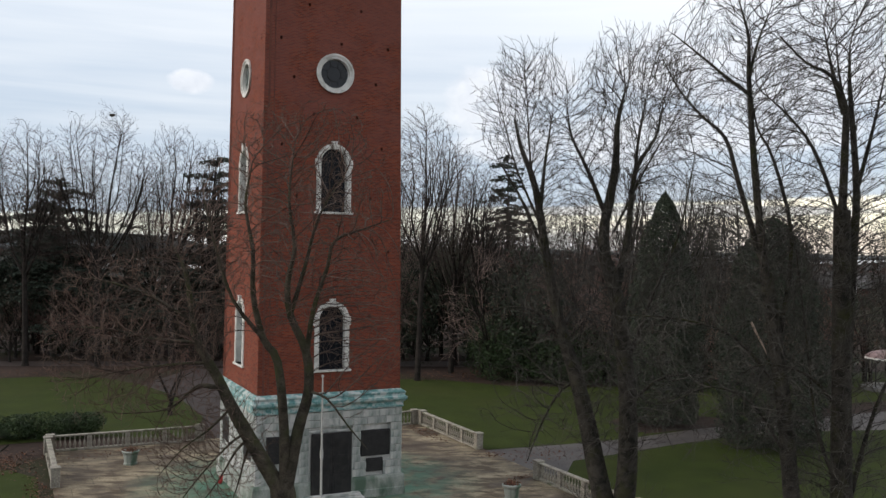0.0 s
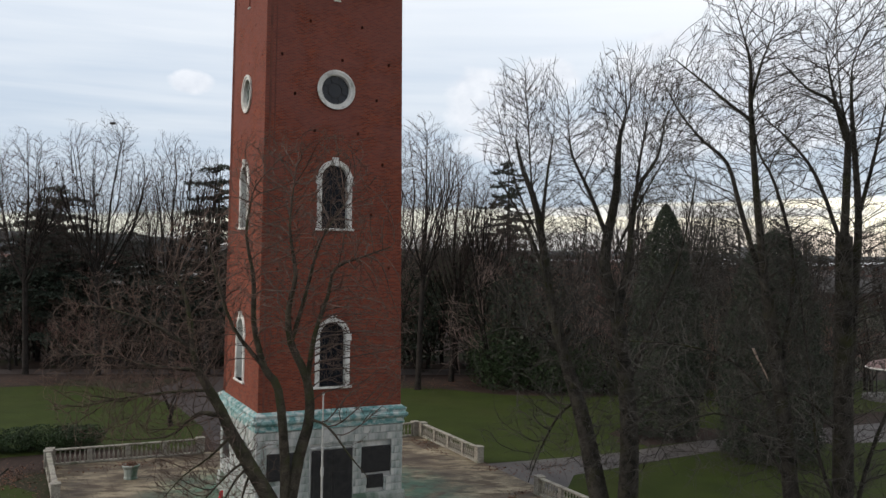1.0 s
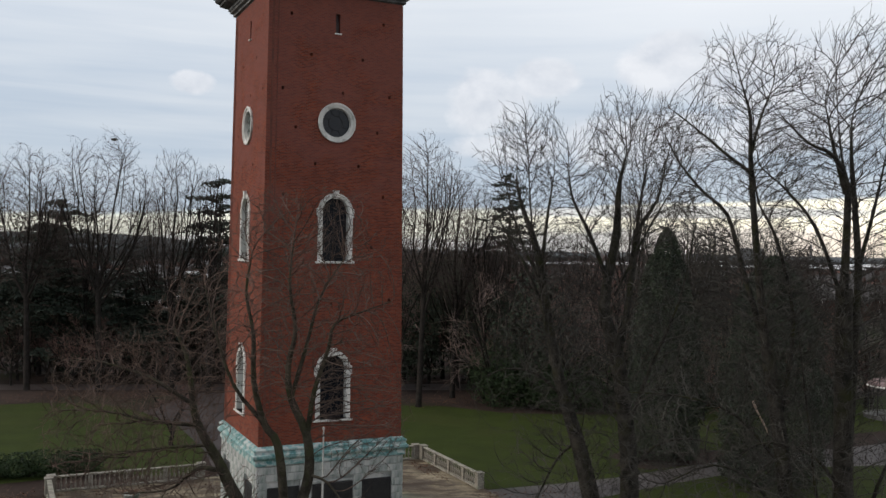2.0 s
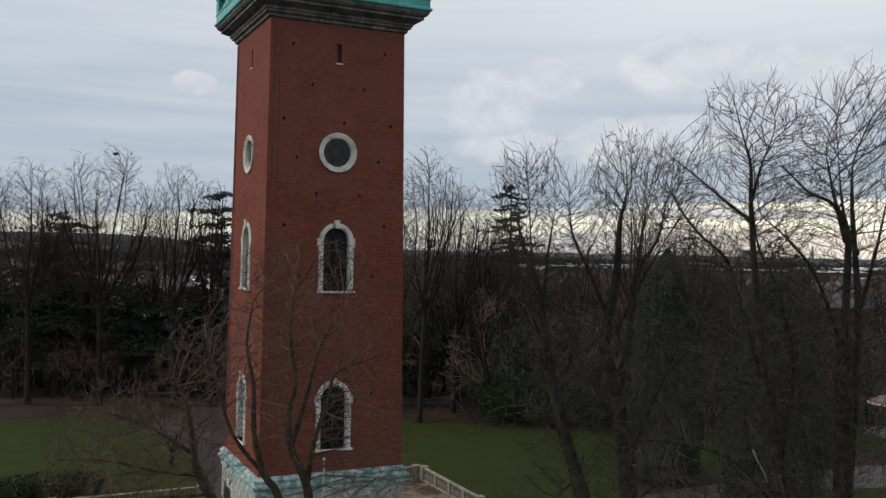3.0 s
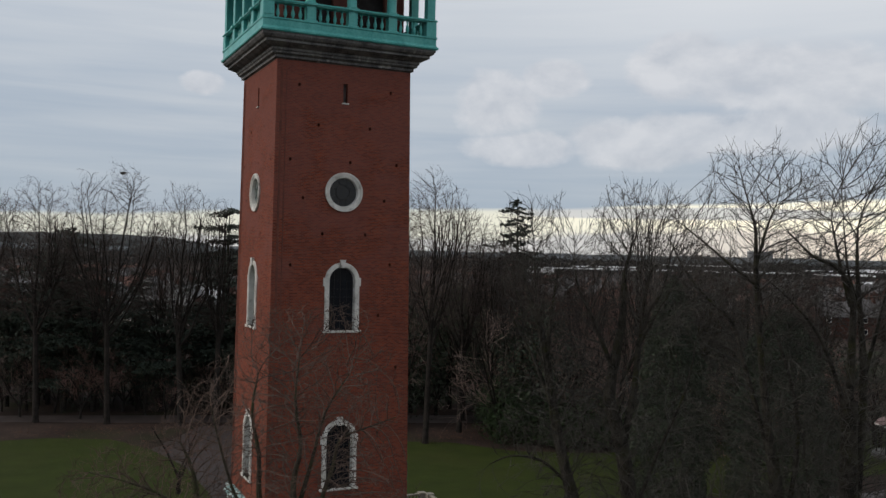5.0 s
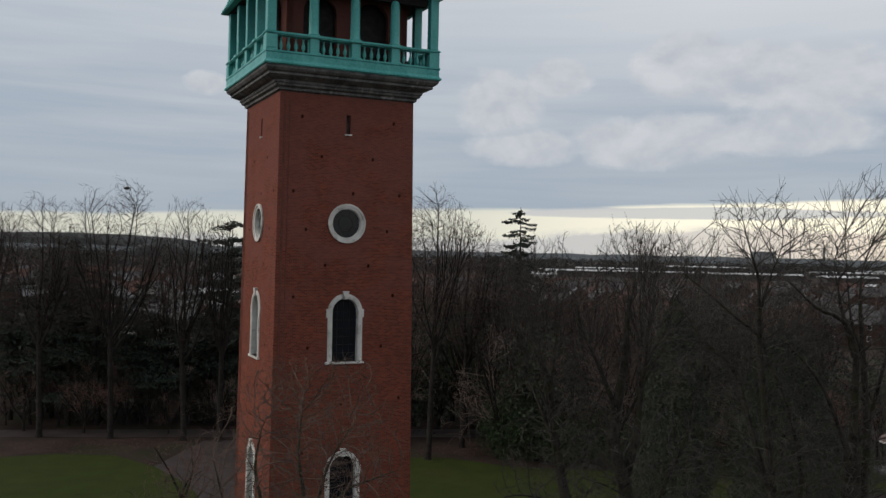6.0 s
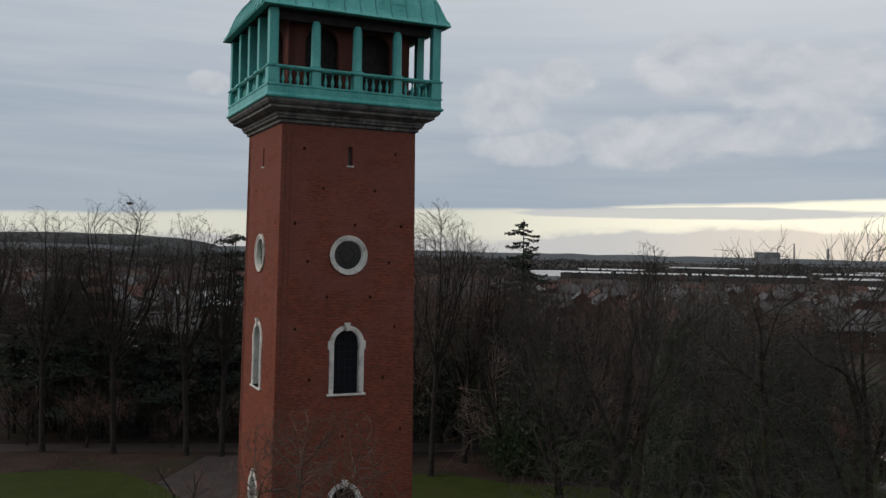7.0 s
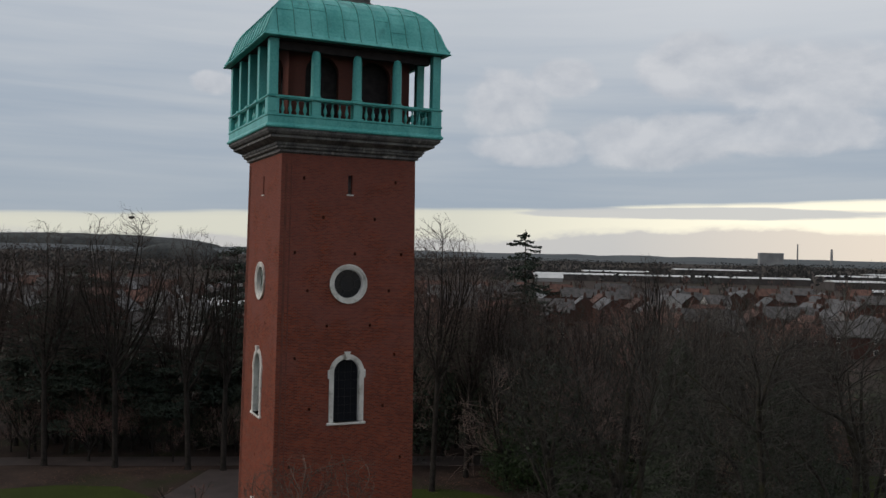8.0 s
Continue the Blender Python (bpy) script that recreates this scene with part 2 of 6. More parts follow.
def paving(name):
    """Old wet paving: brown and buff blotches in streaks, faint slab joints, and green copper run-off round the tower."""
    m = bpy.data.materials.new(name)
    m.use_nodes = True
    nt = m.node_tree
    N, L = nt.nodes.new, nt.links.new
    b = nt.nodes["Principled BSDF"]
    tc = N("ShaderNodeTexCoord")

    def stretched(scale, detail, squeeze, turn):
        mp, n = N("ShaderNodeMapping"), N("ShaderNodeTexNoise")
        mp.vector_type = "TEXTURE"
        mp.inputs["Rotation"].default_value = (0, 0, radians(turn))
        mp.inputs["Scale"].default_value = (1, 1 / squeeze, 1)
        n.inputs["Scale"].default_value, n.inputs["Detail"].default_value, n.inputs["Roughness"].default_value = scale, detail, 0.6
        L(tc.outputs["Object"], mp.inputs[0])
        L(mp.outputs[0], n.inputs["Vector"])
        return n.outputs[0]

    def ramp(fac, *stops):
        r = N("ShaderNodeValToRGB")
        els = r.color_ramp.elements
        for i, (pos, v) in enumerate(stops):
            e = els[i] if i < 2 else els.new(pos)
            e.position, e.color = pos, (*v, 1) if isinstance(v, tuple) else (v, v, v, 1)
        L(fac, r.inputs[0])
        return r.outputs[0]

    def mix(fac, a, c):
        x = N("ShaderNodeMix")
        x.data_type = "RGBA"
        L(fac, x.inputs[0])
        for sock, v in ((x.inputs[6], a), (x.inputs[7], c)):
            if isinstance(v, tuple):
                sock.default_value = (*v, 1)
            else:
                L(v, sock)
        return x.outputs[2]

    def times(a, c):
        x = N("ShaderNodeMath")
        x.operation = "MULTIPLY"
        L(a, x.inputs[0])
        if isinstance(c, float):
            x.inputs[1].default_value = c
        else:
            L(c, x.inputs[1])
        return x.outputs[0]

    patches = stretched(0.30, 7, 1.5, -10)
    streaks = stretched(0.55, 7, 2.2, -28)
    grit = stretched(9.0, 4, 1.0, 0)
    col = ramp(patches, (0.34, (0.066, 0.050, 0.037)), (0.47, (0.150, 0.121, 0.086)), (0.60, (0.300, 0.252, 0.176)))
    col = mix(times(ramp(streaks, (0.45, 0), (0.58, 1)), 0.74), col, (0.046, 0.030, 0.021))
    col = mix(times(ramp(grit, (0.45, 0), (0.75, 1)), 0.45), col, (0.040, 0.032, 0.024))
    # run-off from the copper roof lies round the foot of the tower
    d, flat = N("ShaderNodeVectorMath"), N("ShaderNodeVectorMath")
    flat.operation, d.operation = "MULTIPLY", "LENGTH"
    flat.inputs[1].default_value = (1, 1, 0)
    L(tc.outputs["Object"], flat.inputs[0])
    L(flat.outputs[0], d.inputs[0])
    far = N("ShaderNodeMath")
    far.operation = "MULTIPLY"
    far.inputs[1].default_value = 0.1
    L(d.outputs["Value"], far.inputs[0])
    near = ramp(far.outputs[0], (0.58, 1), (1.12, 0))
    green = times(near, ramp(stretched(0.55, 6, 1.4, 40), (0.34, 0), (0.56, 1)))
    col = mix(times(green, 0.85), col, (0.080, 0.180, 0.130))
    slabs = N("ShaderNodeTexBrick")
    slabs.inputs["Scale"].default_value = 1.0
    slabs.inputs["Brick Width"].default_value, slabs.inputs["Row Height"].default_value = 2.4, 1.8
    slabs.inputs["Mortar Size"].default_value, slabs.inputs["Mortar Smooth"].default_value = 0.025, 0.5
    L(tc.outputs["Object"], slabs.inputs["Vector"])
    col = mix(times(slabs.outputs["Fac"], 0.5), col, (0.030, 0.026, 0.020))
    L(col, b.inputs["Base Color"])
    L(ramp(patches, (0.40, 0.60), (0.60, 0.85)), b.inputs["Roughness"])
    b.inputs["Specular IOR Level"].default_value = 0.14
    bp = N("ShaderNodeBump")
    bp.inputs["Strength"].default_value, bp.inputs["Distance"].default_value = 0.25, 0.02
    L(grit, bp.inputs["Height"])
    L(bp.outputs[0], b.inputs["Normal"])
    return m


def glass_material(name, tint, rough=0.22):
    m = bpy.data.materials.new(name)
    m.use_nodes = True
    b = m.node_tree.nodes["Principled BSDF"]
    N, L = m.node_tree.nodes.new, m.node_tree.links.new
    tc, n, r = N("ShaderNodeTexCoord"), N("ShaderNodeTexNoise"), N("ShaderNodeValToRGB")
    n.inputs["Scale"].default_value = 2.5
    L(tc.outputs["Object"], n.inputs["Vector"])
    r.color_ramp.elements[0].color, r.color_ramp.elements[1].color = (*[c * 0.6 for c in tint], 1), (*tint, 1)
    L(n.outputs[0], r.inputs[0])
    L(r.outputs[0], b.inputs["Base Color"])
    b.inputs["Roughness"].default_value, b.inputs["IOR"].default_value = rough, 1.4
    bp = N("ShaderNodeBump")
    bp.inputs["Strength"].default_value, bp.inputs["Distance"].default_value = 0.15, 0.02
    L(n.outputs[0], bp.inputs["Height"])
    L(bp.outputs[0], b.inputs["Normal"])
    return m


BRICK = brick_material("tower_brick", (0.262, 0.058, 0.028), (0.125, 0.028, 0.018), (0.176, 0.093, 0.071), (0.075, 0.028, 0.022))
# tower brick darkened in colour, for the shade inside the belfry
SHADED_BRICK = brick_material("sooty_brick", (0.105, 0.026, 0.016), (0.070, 0.020, 0.014), (0.05, 0.03, 0.024), (0.036, 0.017, 0.014))
HOUSE_BRICK = brick_material("house_brick", (0.092, 0.036, 0.027), (0.070, 0.030, 0.024), (0.066, 0.052, 0.046), (0.04, 0.026, 0.022))
STONE = surface("portland_stone", ((0.37, 0.37, 0.36), (0.55, 0.545, 0.53)), 1.2, 25, 0.8, bump=0.2, per_object=0.09, stain=((0.135, 0.175, 0.160), 1.5, 0.46, 0.68), streak=0.35)
BASE_STONE = surface("algae_stone", ((0.20, 0.225, 0.205), (0.36, 0.37, 0.345)), 1.0, 18, 0.8, bump=0.3, stain=((0.075, 0.115, 0.085), 1.3, 0.46, 0.64), streak=0.4)
TRIM = surface("white_stone", ((0.50, 0.49, 0.46), (0.72, 0.71, 0.68)), 1.5, 30, 0.75, bump=0.2, stain=((0.30, 0.29, 0.26), 2.5, 0.58, 0.72))
COPPER_STONE = surface("copper_streaked_stone", ((0.070, 0.19, 0.19), (0.24, 0.38, 0.375)), 2.2, 14, 0.75, bump=0.35, spread=(0.38, 0.62), stain=((0.44, 0.48, 0.47), 2.8, 0.47, 0.62), streak=1.6)
DARK_STONE = surface("sooty_stone", ((0.055, 0.056, 0.059), (0.165, 0.163, 0.160)), 1.6, 14, 0.8, bump=0.25, stain=((0.30, 0.295, 0.285), 3.0, 0.60, 0.76), streak=0.6)
# near-black colour that paints the shade of recesses, interiors and the eaves
SHADE_DARK = surface("sooty_timber", ((0.022, 0.019, 0.020), (0.040, 0.034, 0.035)), 3, 20, 0.9)
VERDIGRIS = surface("verdigris_copper", ((0.05, 0.305, 0.285), (0.115, 0.445, 0.42)), 1.2, 9, 0.36, bump=0.08, spread=(0.34, 0.66), stain=((0.026, 0.170, 0.155), 1.6, 0.60, 0.82), streak=0.16)
DARK_VERDIGRIS = surface("dark_verdigris", ((0.028, 0.165, 0.15), (0.075, 0.31, 0.28)), 2, 12, 0.5, bump=0.1)
BRONZE = surface("dark_bronze", ((0.012, 0.012, 0.014), (0.028, 0.027, 0.028)), 3, 30, 0.45, bump=0.3)
LEAD = surface("lead_cames", ((0.015, 0.015, 0.017), (0.028, 0.028, 0.030)), 5, 40, 0.6)
GLASS = glass_material("dark_glass", (0.012, 0.014, 0.020))
# side panes: the greenish sky reflection is painted as a pale base colour
SIDE_GLASS = glass_material("greenish_glass", (0.22, 0.26, 0.245), 0.5)
DARK = surface("dark_interior", ((0.075, 0.063, 0.062), (0.12, 0.101, 0.098)), 3, 20, 0.95)
PAINT = surface("white_paint", ((0.62, 0.62, 0.60), (0.74, 0.73, 0.71)), 6, 60, 0.5, bump=0.1)
BARK = surface("wet_bark", ((0.016, 0.015, 0.013), (0.056, 0.051, 0.043)), 3.5, 26, 0.85, bump=1.0, bump_dist=0.05, spread=(0.36, 0.62), stain=((0.036, 0.038, 0.018), 1.4, 0.52, 0.70), spec=0.12)
TORN_WOOD = surface("torn_wood", ((0.20, 0.15, 0.12), (0.36, 0.28, 0.23)), 6, 30, 0.8, bump=0.3)
MOSSY_BARK = surface("mossy_bark", ((0.026, 0.023, 0.018), (0.080, 0.068, 0.052)), 3.0, 24, 0.85, bump=1.0, bump_dist=0.05, spread=(0.36, 0.62), stain=((0.048, 0.051, 0.025), 1.6, 0.48, 0.66), spec=0.12)
BROWN_TWIG = surface("brown_twigs", ((0.055, 0.041, 0.034), (0.15, 0.105, 0.086)), 0.8, 7, 0.8, bump=0, spec=0.12)
FAR_BARK = surface("dark_far_bark", ((0.014, 0.012, 0.011), (0.034, 0.029, 0.026)), 2, 10, 0.9, bump=0.4, spec=0.1)
TWIG = surface("grey_brown_twigs", ((0.036, 0.034, 0.030), (0.074, 0.067, 0.060)), 0.6, 6, 0.75, bump=0, spec=0.15)
RED_TWIG = surface("reddish_twigs", ((0.115, 0.066, 0.058), (0.230, 0.136, 0.118)), 0.5, 5, 0.8, bump=0, per_object=0.3, spec=0.15)
FAR_TWIG = surface("far_twigs", ((0.036, 0.028, 0.025), (0.078, 0.06, 0.053)), 0.3, 3, 0.85, bump=0, per_object=0.25, spec=0.15)
THICKET = surface("thicket_twigs", ((0.105, 0.078, 0.070), (0.200, 0.148, 0.130)), 0.3, 3, 0.85, bump=0, per_object=0.3, spec=0.12)
IVY_TWIG = surface("ivied_twigs", ((0.030, 0.035, 0.025), (0.066, 0.072, 0.050)), 0.4, 4, 0.85, bump=0, per_object=0.25, spec=0.12)
YEW = surface("yew_leaves", ((0.027, 0.034, 0.025), (0.045, 0.056, 0.037)), 0.9, 8, 0.7, bump=0, spec=0.15)
CEDAR = surface("cedar_needles", ((0.022, 0.031, 0.025), (0.046, 0.06, 0.046)), 0.7, 6, 0.75, bump=0, spec=0.15)
LAUREL = surface("laurel_leaves", ((0.016, 0.028, 0.012), (0.042, 0.066, 0.027)), 0.8, 9, 0.5, bump=0, spec=0.15)
GROUND = surface("leaf_litter", ((0.022, 0.0145, 0.012), (0.047, 0.031, 0.025)), 0.25, 3, 0.95, bump=0.5, stain=((0.022, 0.028, 0.010), 0.08, 0.52, 0.66), spec=0.15)
LAWN = surface("wet_lawn", ((0.0185, 0.0285, 0.0036), (0.0330, 0.0450, 0.0060)), 0.45, 14, 0.95, bump=0.8, spread=(0.25, 0.75), stain=((0.034, 0.038, 0.008), 0.16, 0.50, 0.80), spec=0.15)
TERRACE = paving("wet_terrace")
TARMAC = surface("wet_tarmac", ((0.044, 0.038, 0.037), (0.086, 0.075, 0.073)), 0.5, 20, 0.62, bump=0.2)
LITTER_PATH = surface("leafy_path", ((0.029, 0.022, 0.021), (0.054, 0.041, 0.039)), 0.4, 8, 0.7, bump=0.3)
SLATE = surface("slate_roof", ((0.038, 0.036, 0.037), (0.085, 0.078, 0.077)), 0.6, 6, 0.5, bump=0.2, per_object=0.25)
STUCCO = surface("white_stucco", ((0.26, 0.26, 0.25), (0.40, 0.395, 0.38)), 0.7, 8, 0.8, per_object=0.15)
METAL_ROOF = surface("pale_metal_roof", ((0.42, 0.43, 0.44), (0.62, 0.62, 0.62)), 0.05, 2, 0.5, per_object=0.15)
# distance haze is mixed into this blue-grey woodland colour
HAZY_HILL = surface("wooded_hill", ((0.058, 0.068, 0.076), (0.090, 0.099, 0.104)), 0.004, 0.03, 0.95, bump=0, spec=0.15)
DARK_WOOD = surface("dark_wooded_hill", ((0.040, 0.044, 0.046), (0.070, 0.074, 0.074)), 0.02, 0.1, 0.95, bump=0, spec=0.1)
FAR_WOOD = surface("far_copses", ((0.030, 0.030, 0.030), (0.056, 0.055, 0.054)), 0.01, 0.2, 0.95, bump=0, spec=0.1)
# wall colour greyed and paled to carry the haze of distance
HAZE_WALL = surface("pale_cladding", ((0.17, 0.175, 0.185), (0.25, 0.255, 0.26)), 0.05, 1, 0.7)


# ---------------------------------------------------------------- building blocks
def mesh_of(name, bm, material, smooth=False):
    me = bpy.data.meshes.new(name)
    bm.to_mesh(me)
    bm.free()
    me.materials.append(material)
    if smooth:
        me.shade_smooth()
    return me


def part(name, bm, material, parent=None, label="", smooth=False):
    ob = new(name, mesh_of(name, bm, material, smooth))
    ob.parent = parent
    if label:
        ob["label"] = label
    return ob


def again(ob, m, parent=None):
    """One more object on the same mesh."""
    o = new(ob.name.split(".")[0], ob.data)
    o.parent = parent or ob.parent
    o.matrix_basis = m
    return o


def thing(name, m, label, category, group=""):
    e = new(name)
    e.empty_display_size = 0.3
    e.matrix_basis = m
    return tagged(e, label, category, group)


def box(bm, x0, x1, y0, y1, z0, z1, bevel=0.0):
    r = bmesh.ops.create_cube(bm, size=1, matrix=Matrix.LocRotScale(((x0 + x1) / 2, (y0 + y1) / 2, (z0 + z1) / 2), None, (abs(x1 - x0), abs(y1 - y0), abs(z1 - z0))))
    if bevel:
        vs = set(r["verts"])
        edges = [e for e in bm.edges if e.verts[0] in vs and e.verts[1] in vs]
        bmesh.ops.bevel(bm, geom=edges, offset=bevel, segments=1, affect="EDGES")
    return bm


def boxed(*a, **k):
    return box(bmesh.new(), *a, **k)


def lathe(bm, profile, sides=12, m=None):
    """A turned solid from (radius, height) pairs."""
    rings = []
    for r, z in profile:
        ring = [bm.verts.new((r * math.cos(2 * math.pi * i / sides), r * math.sin(2 * math.pi * i / sides), z)) for i in range(sides)]
        rings.append(ring)
    for a, b in zip(rings, rings[1:]):
        for i in range(sides):
            bm.faces.new((a[i], a[(i + 1) % sides], b[(i + 1) % sides], b[i]))
    bm.faces.new(rings[0][::-1])
    bm.faces.new(rings[-1])
    if m is not None:
        bmesh.ops.transform(bm, matrix=m, verts=[v for ring in rings for v in ring])
    return bm


def square_rings(bm, profile, cap_low=True, cap_top=True):
    """A square tower of mouldings from (half width, height) pairs."""
    rings = [[bm.verts.new((sx * h, sy * h, z)) for sx, sy in ((-1, -1), (1, -1), (1, 1), (-1, 1))] for h, z in profile]
    for a, b in zip(rings, rings[1:]):
        for i in range(4):
            bm.faces.new((a[i], a[(i + 1) % 4], b[(i + 1) % 4], b[i]))
    if cap_low:
        bm.faces.new(rings[0][::-1])
    if cap_top:
        bm.faces.new(rings[-1])
    return bm


def sheet(name, outline, z, material, parent=None):
    """A flat piece of ground with a slightly uneven outline."""
    bm = bmesh.new()
    vs = [bm.verts.new((x, y, z)) for x, y in outline]
    edges = [bm.edges.new((a, b)) for a, b in zip(vs, vs[1:] + vs[:1])]
    bmesh.ops.triangle_fill(bm, use_beauty=True, edges=edges, normal=(0, 0, 1))
    ob = part(name, bm, material, parent)
    return tagged(ob, kind="structure")


# ---------------------------------------------------------------- ground
def build_ground():
    bm = bmesh.new()
    prev = None
    for rad in (0.5, 8, 20, 40, 80, 160, 320, 700, 1500, 3000, 4600):
        ring = [bm.verts.new((rad * math.cos(2 * math.pi * i / 64), rad * math.sin(2 * math.pi * i / 64), 0)) for i in range(64)]
        if prev:
            for i in range(64):
                bm.faces.new((prev[i], ring[i], ring[(i + 1) % 64], prev[(i + 1) % 64]))
        else:
            bm.faces.new(ring)
        prev = ring
    tagged(part("ground", bm, GROUND), "dark brown leaf-strewn ground under bare trees", "ground", kind="structure")
    tagged(sheet("terrace_pavement", [(-12.9, -13.6), (13.3, -13.6), (13.3, 13.6), (-12.9, 13.6)], 0.03, TERRACE), "wet buff paving with green copper stains", "pavement")
    tagged(sheet("lawn_west", [(-40, -14), (-13.4, -14), (-13.6, 6.8), (-15, 9.2), (-20, 10.5), (-24, 13), (-20, 16.5), (-9, 17), (-4.5, 14.6), (-2.6, 17), (-1.4, 22), (-1.6, 32), (-3.5, 40), (-6.5, 46), (-12, 48.5), (-40, 50)], 0.02, LAWN), "wet green lawn strewn with fallen leaves", "lawn")
    tagged(sheet("lawn_east", [(2.2, 14), (13.5, 14), (13.5, 3.6), (19, 3.1), (24, 3.0), (31, 3.9), (36, 4.4), (44, 8), (58, 8), (80, 5), (78, 22), (62, 24), (46, 24), (36, 24), (28.5, 28.0), (24.5, 33.6), (14, 38), (4.5, 40), (2.6, 33)], 0.02, LAWN), "mown wet green lawn beside the terrace", "lawn")
    tagged(sheet("lawn_south", [(13.7, -40), (60, -40), (58, -9), (45, -1.6), (36, 0.8), (30.4, 0.7), (26.2, 0.2), (21, -0.6), (17, -1.2), (14.6, -4.0), (13.7, -5.0)], 0.02, LAWN), "mown wet green lawn south of the path", "lawn")
    tagged(sheet("path_east", [(13.0, 3.5), (13.0, -3.8), (14.6, -4.0), (17, -1.2), (21, -0.6), (26.2, 0.2), (30.4, 0.7), (36, 0.8), (45, -1.6), (80, -9), (80, -2), (52, 4.0), (44, 4.2), (36, 4.4), (31, 3.9), (24, 3.0), (19, 3.1)], 0.025, TARMAC), "wet grey tarmac park path", "path")
    bed = [(31.2 + 5.2 * math.cos(0.35 * k) * (1 + 0.12 * math.sin(3 * k)), 5.9 + 4.2 * math.sin(0.35 * k) * (1 + 0.1 * math.cos(2 * k))) for k in range(18)]
    tagged(sheet("litter_bed", [(x, max(y, 3.95)) for x, y in bed], 0.032, GROUND), "bare brown litter under the yew", "ground")
    tagged(sheet("path_north", [(-2.2, 13.2), (2.2, 13.2), (2.4, 22), (2.8, 33), (4.5, 40), (9, 48), (3, 50), (-3.5, 40), (-1.6, 32), (-1.4, 22)], 0.025, LITTER_PATH), "wet tarmac path leading away behind the tower", "path")
    tagged(sheet("path_back", [(-60, 73), (-15.5, 62.5), (-4.1, 58.8), (16, 52), (31, 47), (60, 37), (60, 33), (34.9, 40.6), (16, 47.5), (-5, 54.5), (-15.5, 58.5), (-60, 69)], 0.026, LITTER_PATH), "leaf-strewn park path under the trees", "path")


build_ground()


# ---------------------------------------------------------------- carillon tower
Z_BASE, Z_TOP = 5.65, 29.0


def shaft_half(z):
    return 3.9 - 0.229 * (z - Z_BASE) / (Z_TOP - Z_BASE)


SIDES = [Matrix.Rotation(radians(a), 4, "Z") for a in (0, -90, 180, 90)]      # front, west, back, east


def on_face(u, z, out=0.0):
    """A point of the front face: u to the right, z up, out in front of the brick."""
    return Vector((u, -shaft_half(z) - out, z))


def arch_outline(w, z0, z1, n=14):
    """Half width, sill and springing; a round head."""
    pts = [(-w, z0), (w, z0), (w, z1)]
    pts += [(w * math.cos(math.pi * i / n), z1 + w * math.sin(math.pi * i / n)) for i in range(1, n)]
    return pts + [(-w, z1)]


def circle_outline(r, zc, n=28):
    return [(r * math.cos(2 * math.pi * i / n), zc + r * math.sin(2 * math.pi * i / n)) for i in range(n)]


WINDOW_SILLS = (6.85, 15.05)
OCULUS_Z = 22.27
HOLES = [(-2.49, 27.7), (2.55, 27.7), (-1.42, 25.7), (1.40, 25.7), (-2.9, 23.85), (0.33, 23.85), (2.95, 23.85), (-2.2, 21.9), (2.28, 21.9), (-1.13, 20.07), (1.24, 20.07),
         (-2.8, 18.43), (2.66, 18.5), (-2.0, 15.8), (2.04, 15.8), (-3.0, 12.9), (-0.15, 12.8), (3.1, 13.0), (2.1, 9.6), (-2.2, 10.4)]


def wall_with_openings():
    """One face of the shaft in its own plane, with real openings and reveals."""
    bm = bmesh.new()

    def loop(pts):
        vs = [bm.verts.new((u, 0, z)) for u, z in pts]
        return [bm.edges.new((a, b)) for a, b in zip(vs, vs[1:] + vs[:1])]

    edges = loop([(-shaft_half(Z_BASE), Z_BASE), (shaft_half(Z_BASE), Z_BASE), (shaft_half(Z_TOP), Z_TOP), (-shaft_half(Z_TOP), Z_TOP)])
    for s in WINDOW_SILLS:
        edges += loop(arch_outline(0.78, s, s + 2.60))
    edges += loop(circle_outline(0.86, OCULUS_Z))
    edges += loop([(-0.12, 26.95), (0.12, 26.95), (0.12, 27.95), (-0.12, 27.95)])
    for u, z in HOLES:
        edges += loop([(u - 0.06, z - 0.08), (u + 0.06, z - 0.08), (u + 0.06, z + 0.08), (u - 0.06, z + 0.08)])
    bmesh.ops.triangle_fill(bm, use_beauty=True, edges=edges, normal=(0, -1, 0))
    front = bm.faces[:]
    def outer(e):
        p, q = e.verts[0].co, e.verts[1].co
        return all(abs(abs(v.x) - shaft_half(v.z)) < 1e-3 for v in (p, q))

    rim = [e for e in bm.edges if e.is_boundary and not outer(e)]
    ext = bmesh.ops.extrude_edge_only(bm, edges=rim)
    for v in [g for g in ext["geom"] if isinstance(g, bmesh.types.BMVert)]:
        v.co.y += 0.42
    for v in bm.verts:
        v.co.y += -shaft_half(v.co.z)
    uv = bm.loops.layers.uv.new("UVMap")
    for f in bm.faces:
        for l in f.loops:
            l[uv].uv = (l.vert.co.x + (l.vert.co.y + shaft_half(l.vert.co.z)), l.vert.co.z)
    for f in front:
        if f.normal.y > 0:
            f.normal_flip()
    return bm


def band_along(bm, inner, outer, y0, y1, z_shift=None):
    """A ring or arch of stone between two outlines of equal length, from depth y0 to y1 in front of the brick (closed)."""
    n = len(inner)
    rows = []
    for outline, d in ((inner, y1), (inner, y0), (outer, y0), (outer, y1)):
        rows.append([bm.verts.new(on_face(u, z, d)) for u, z in outline])
    for a, b in zip(rows, rows[1:] + rows[:1]):
        for i in range(n):
            bm.faces.new((a[i], a[(i + 1) % n], b[(i + 1) % n], b[i]))
    bmesh.ops.recalc_face_normals(bm, faces=bm.faces[:])
    return bm


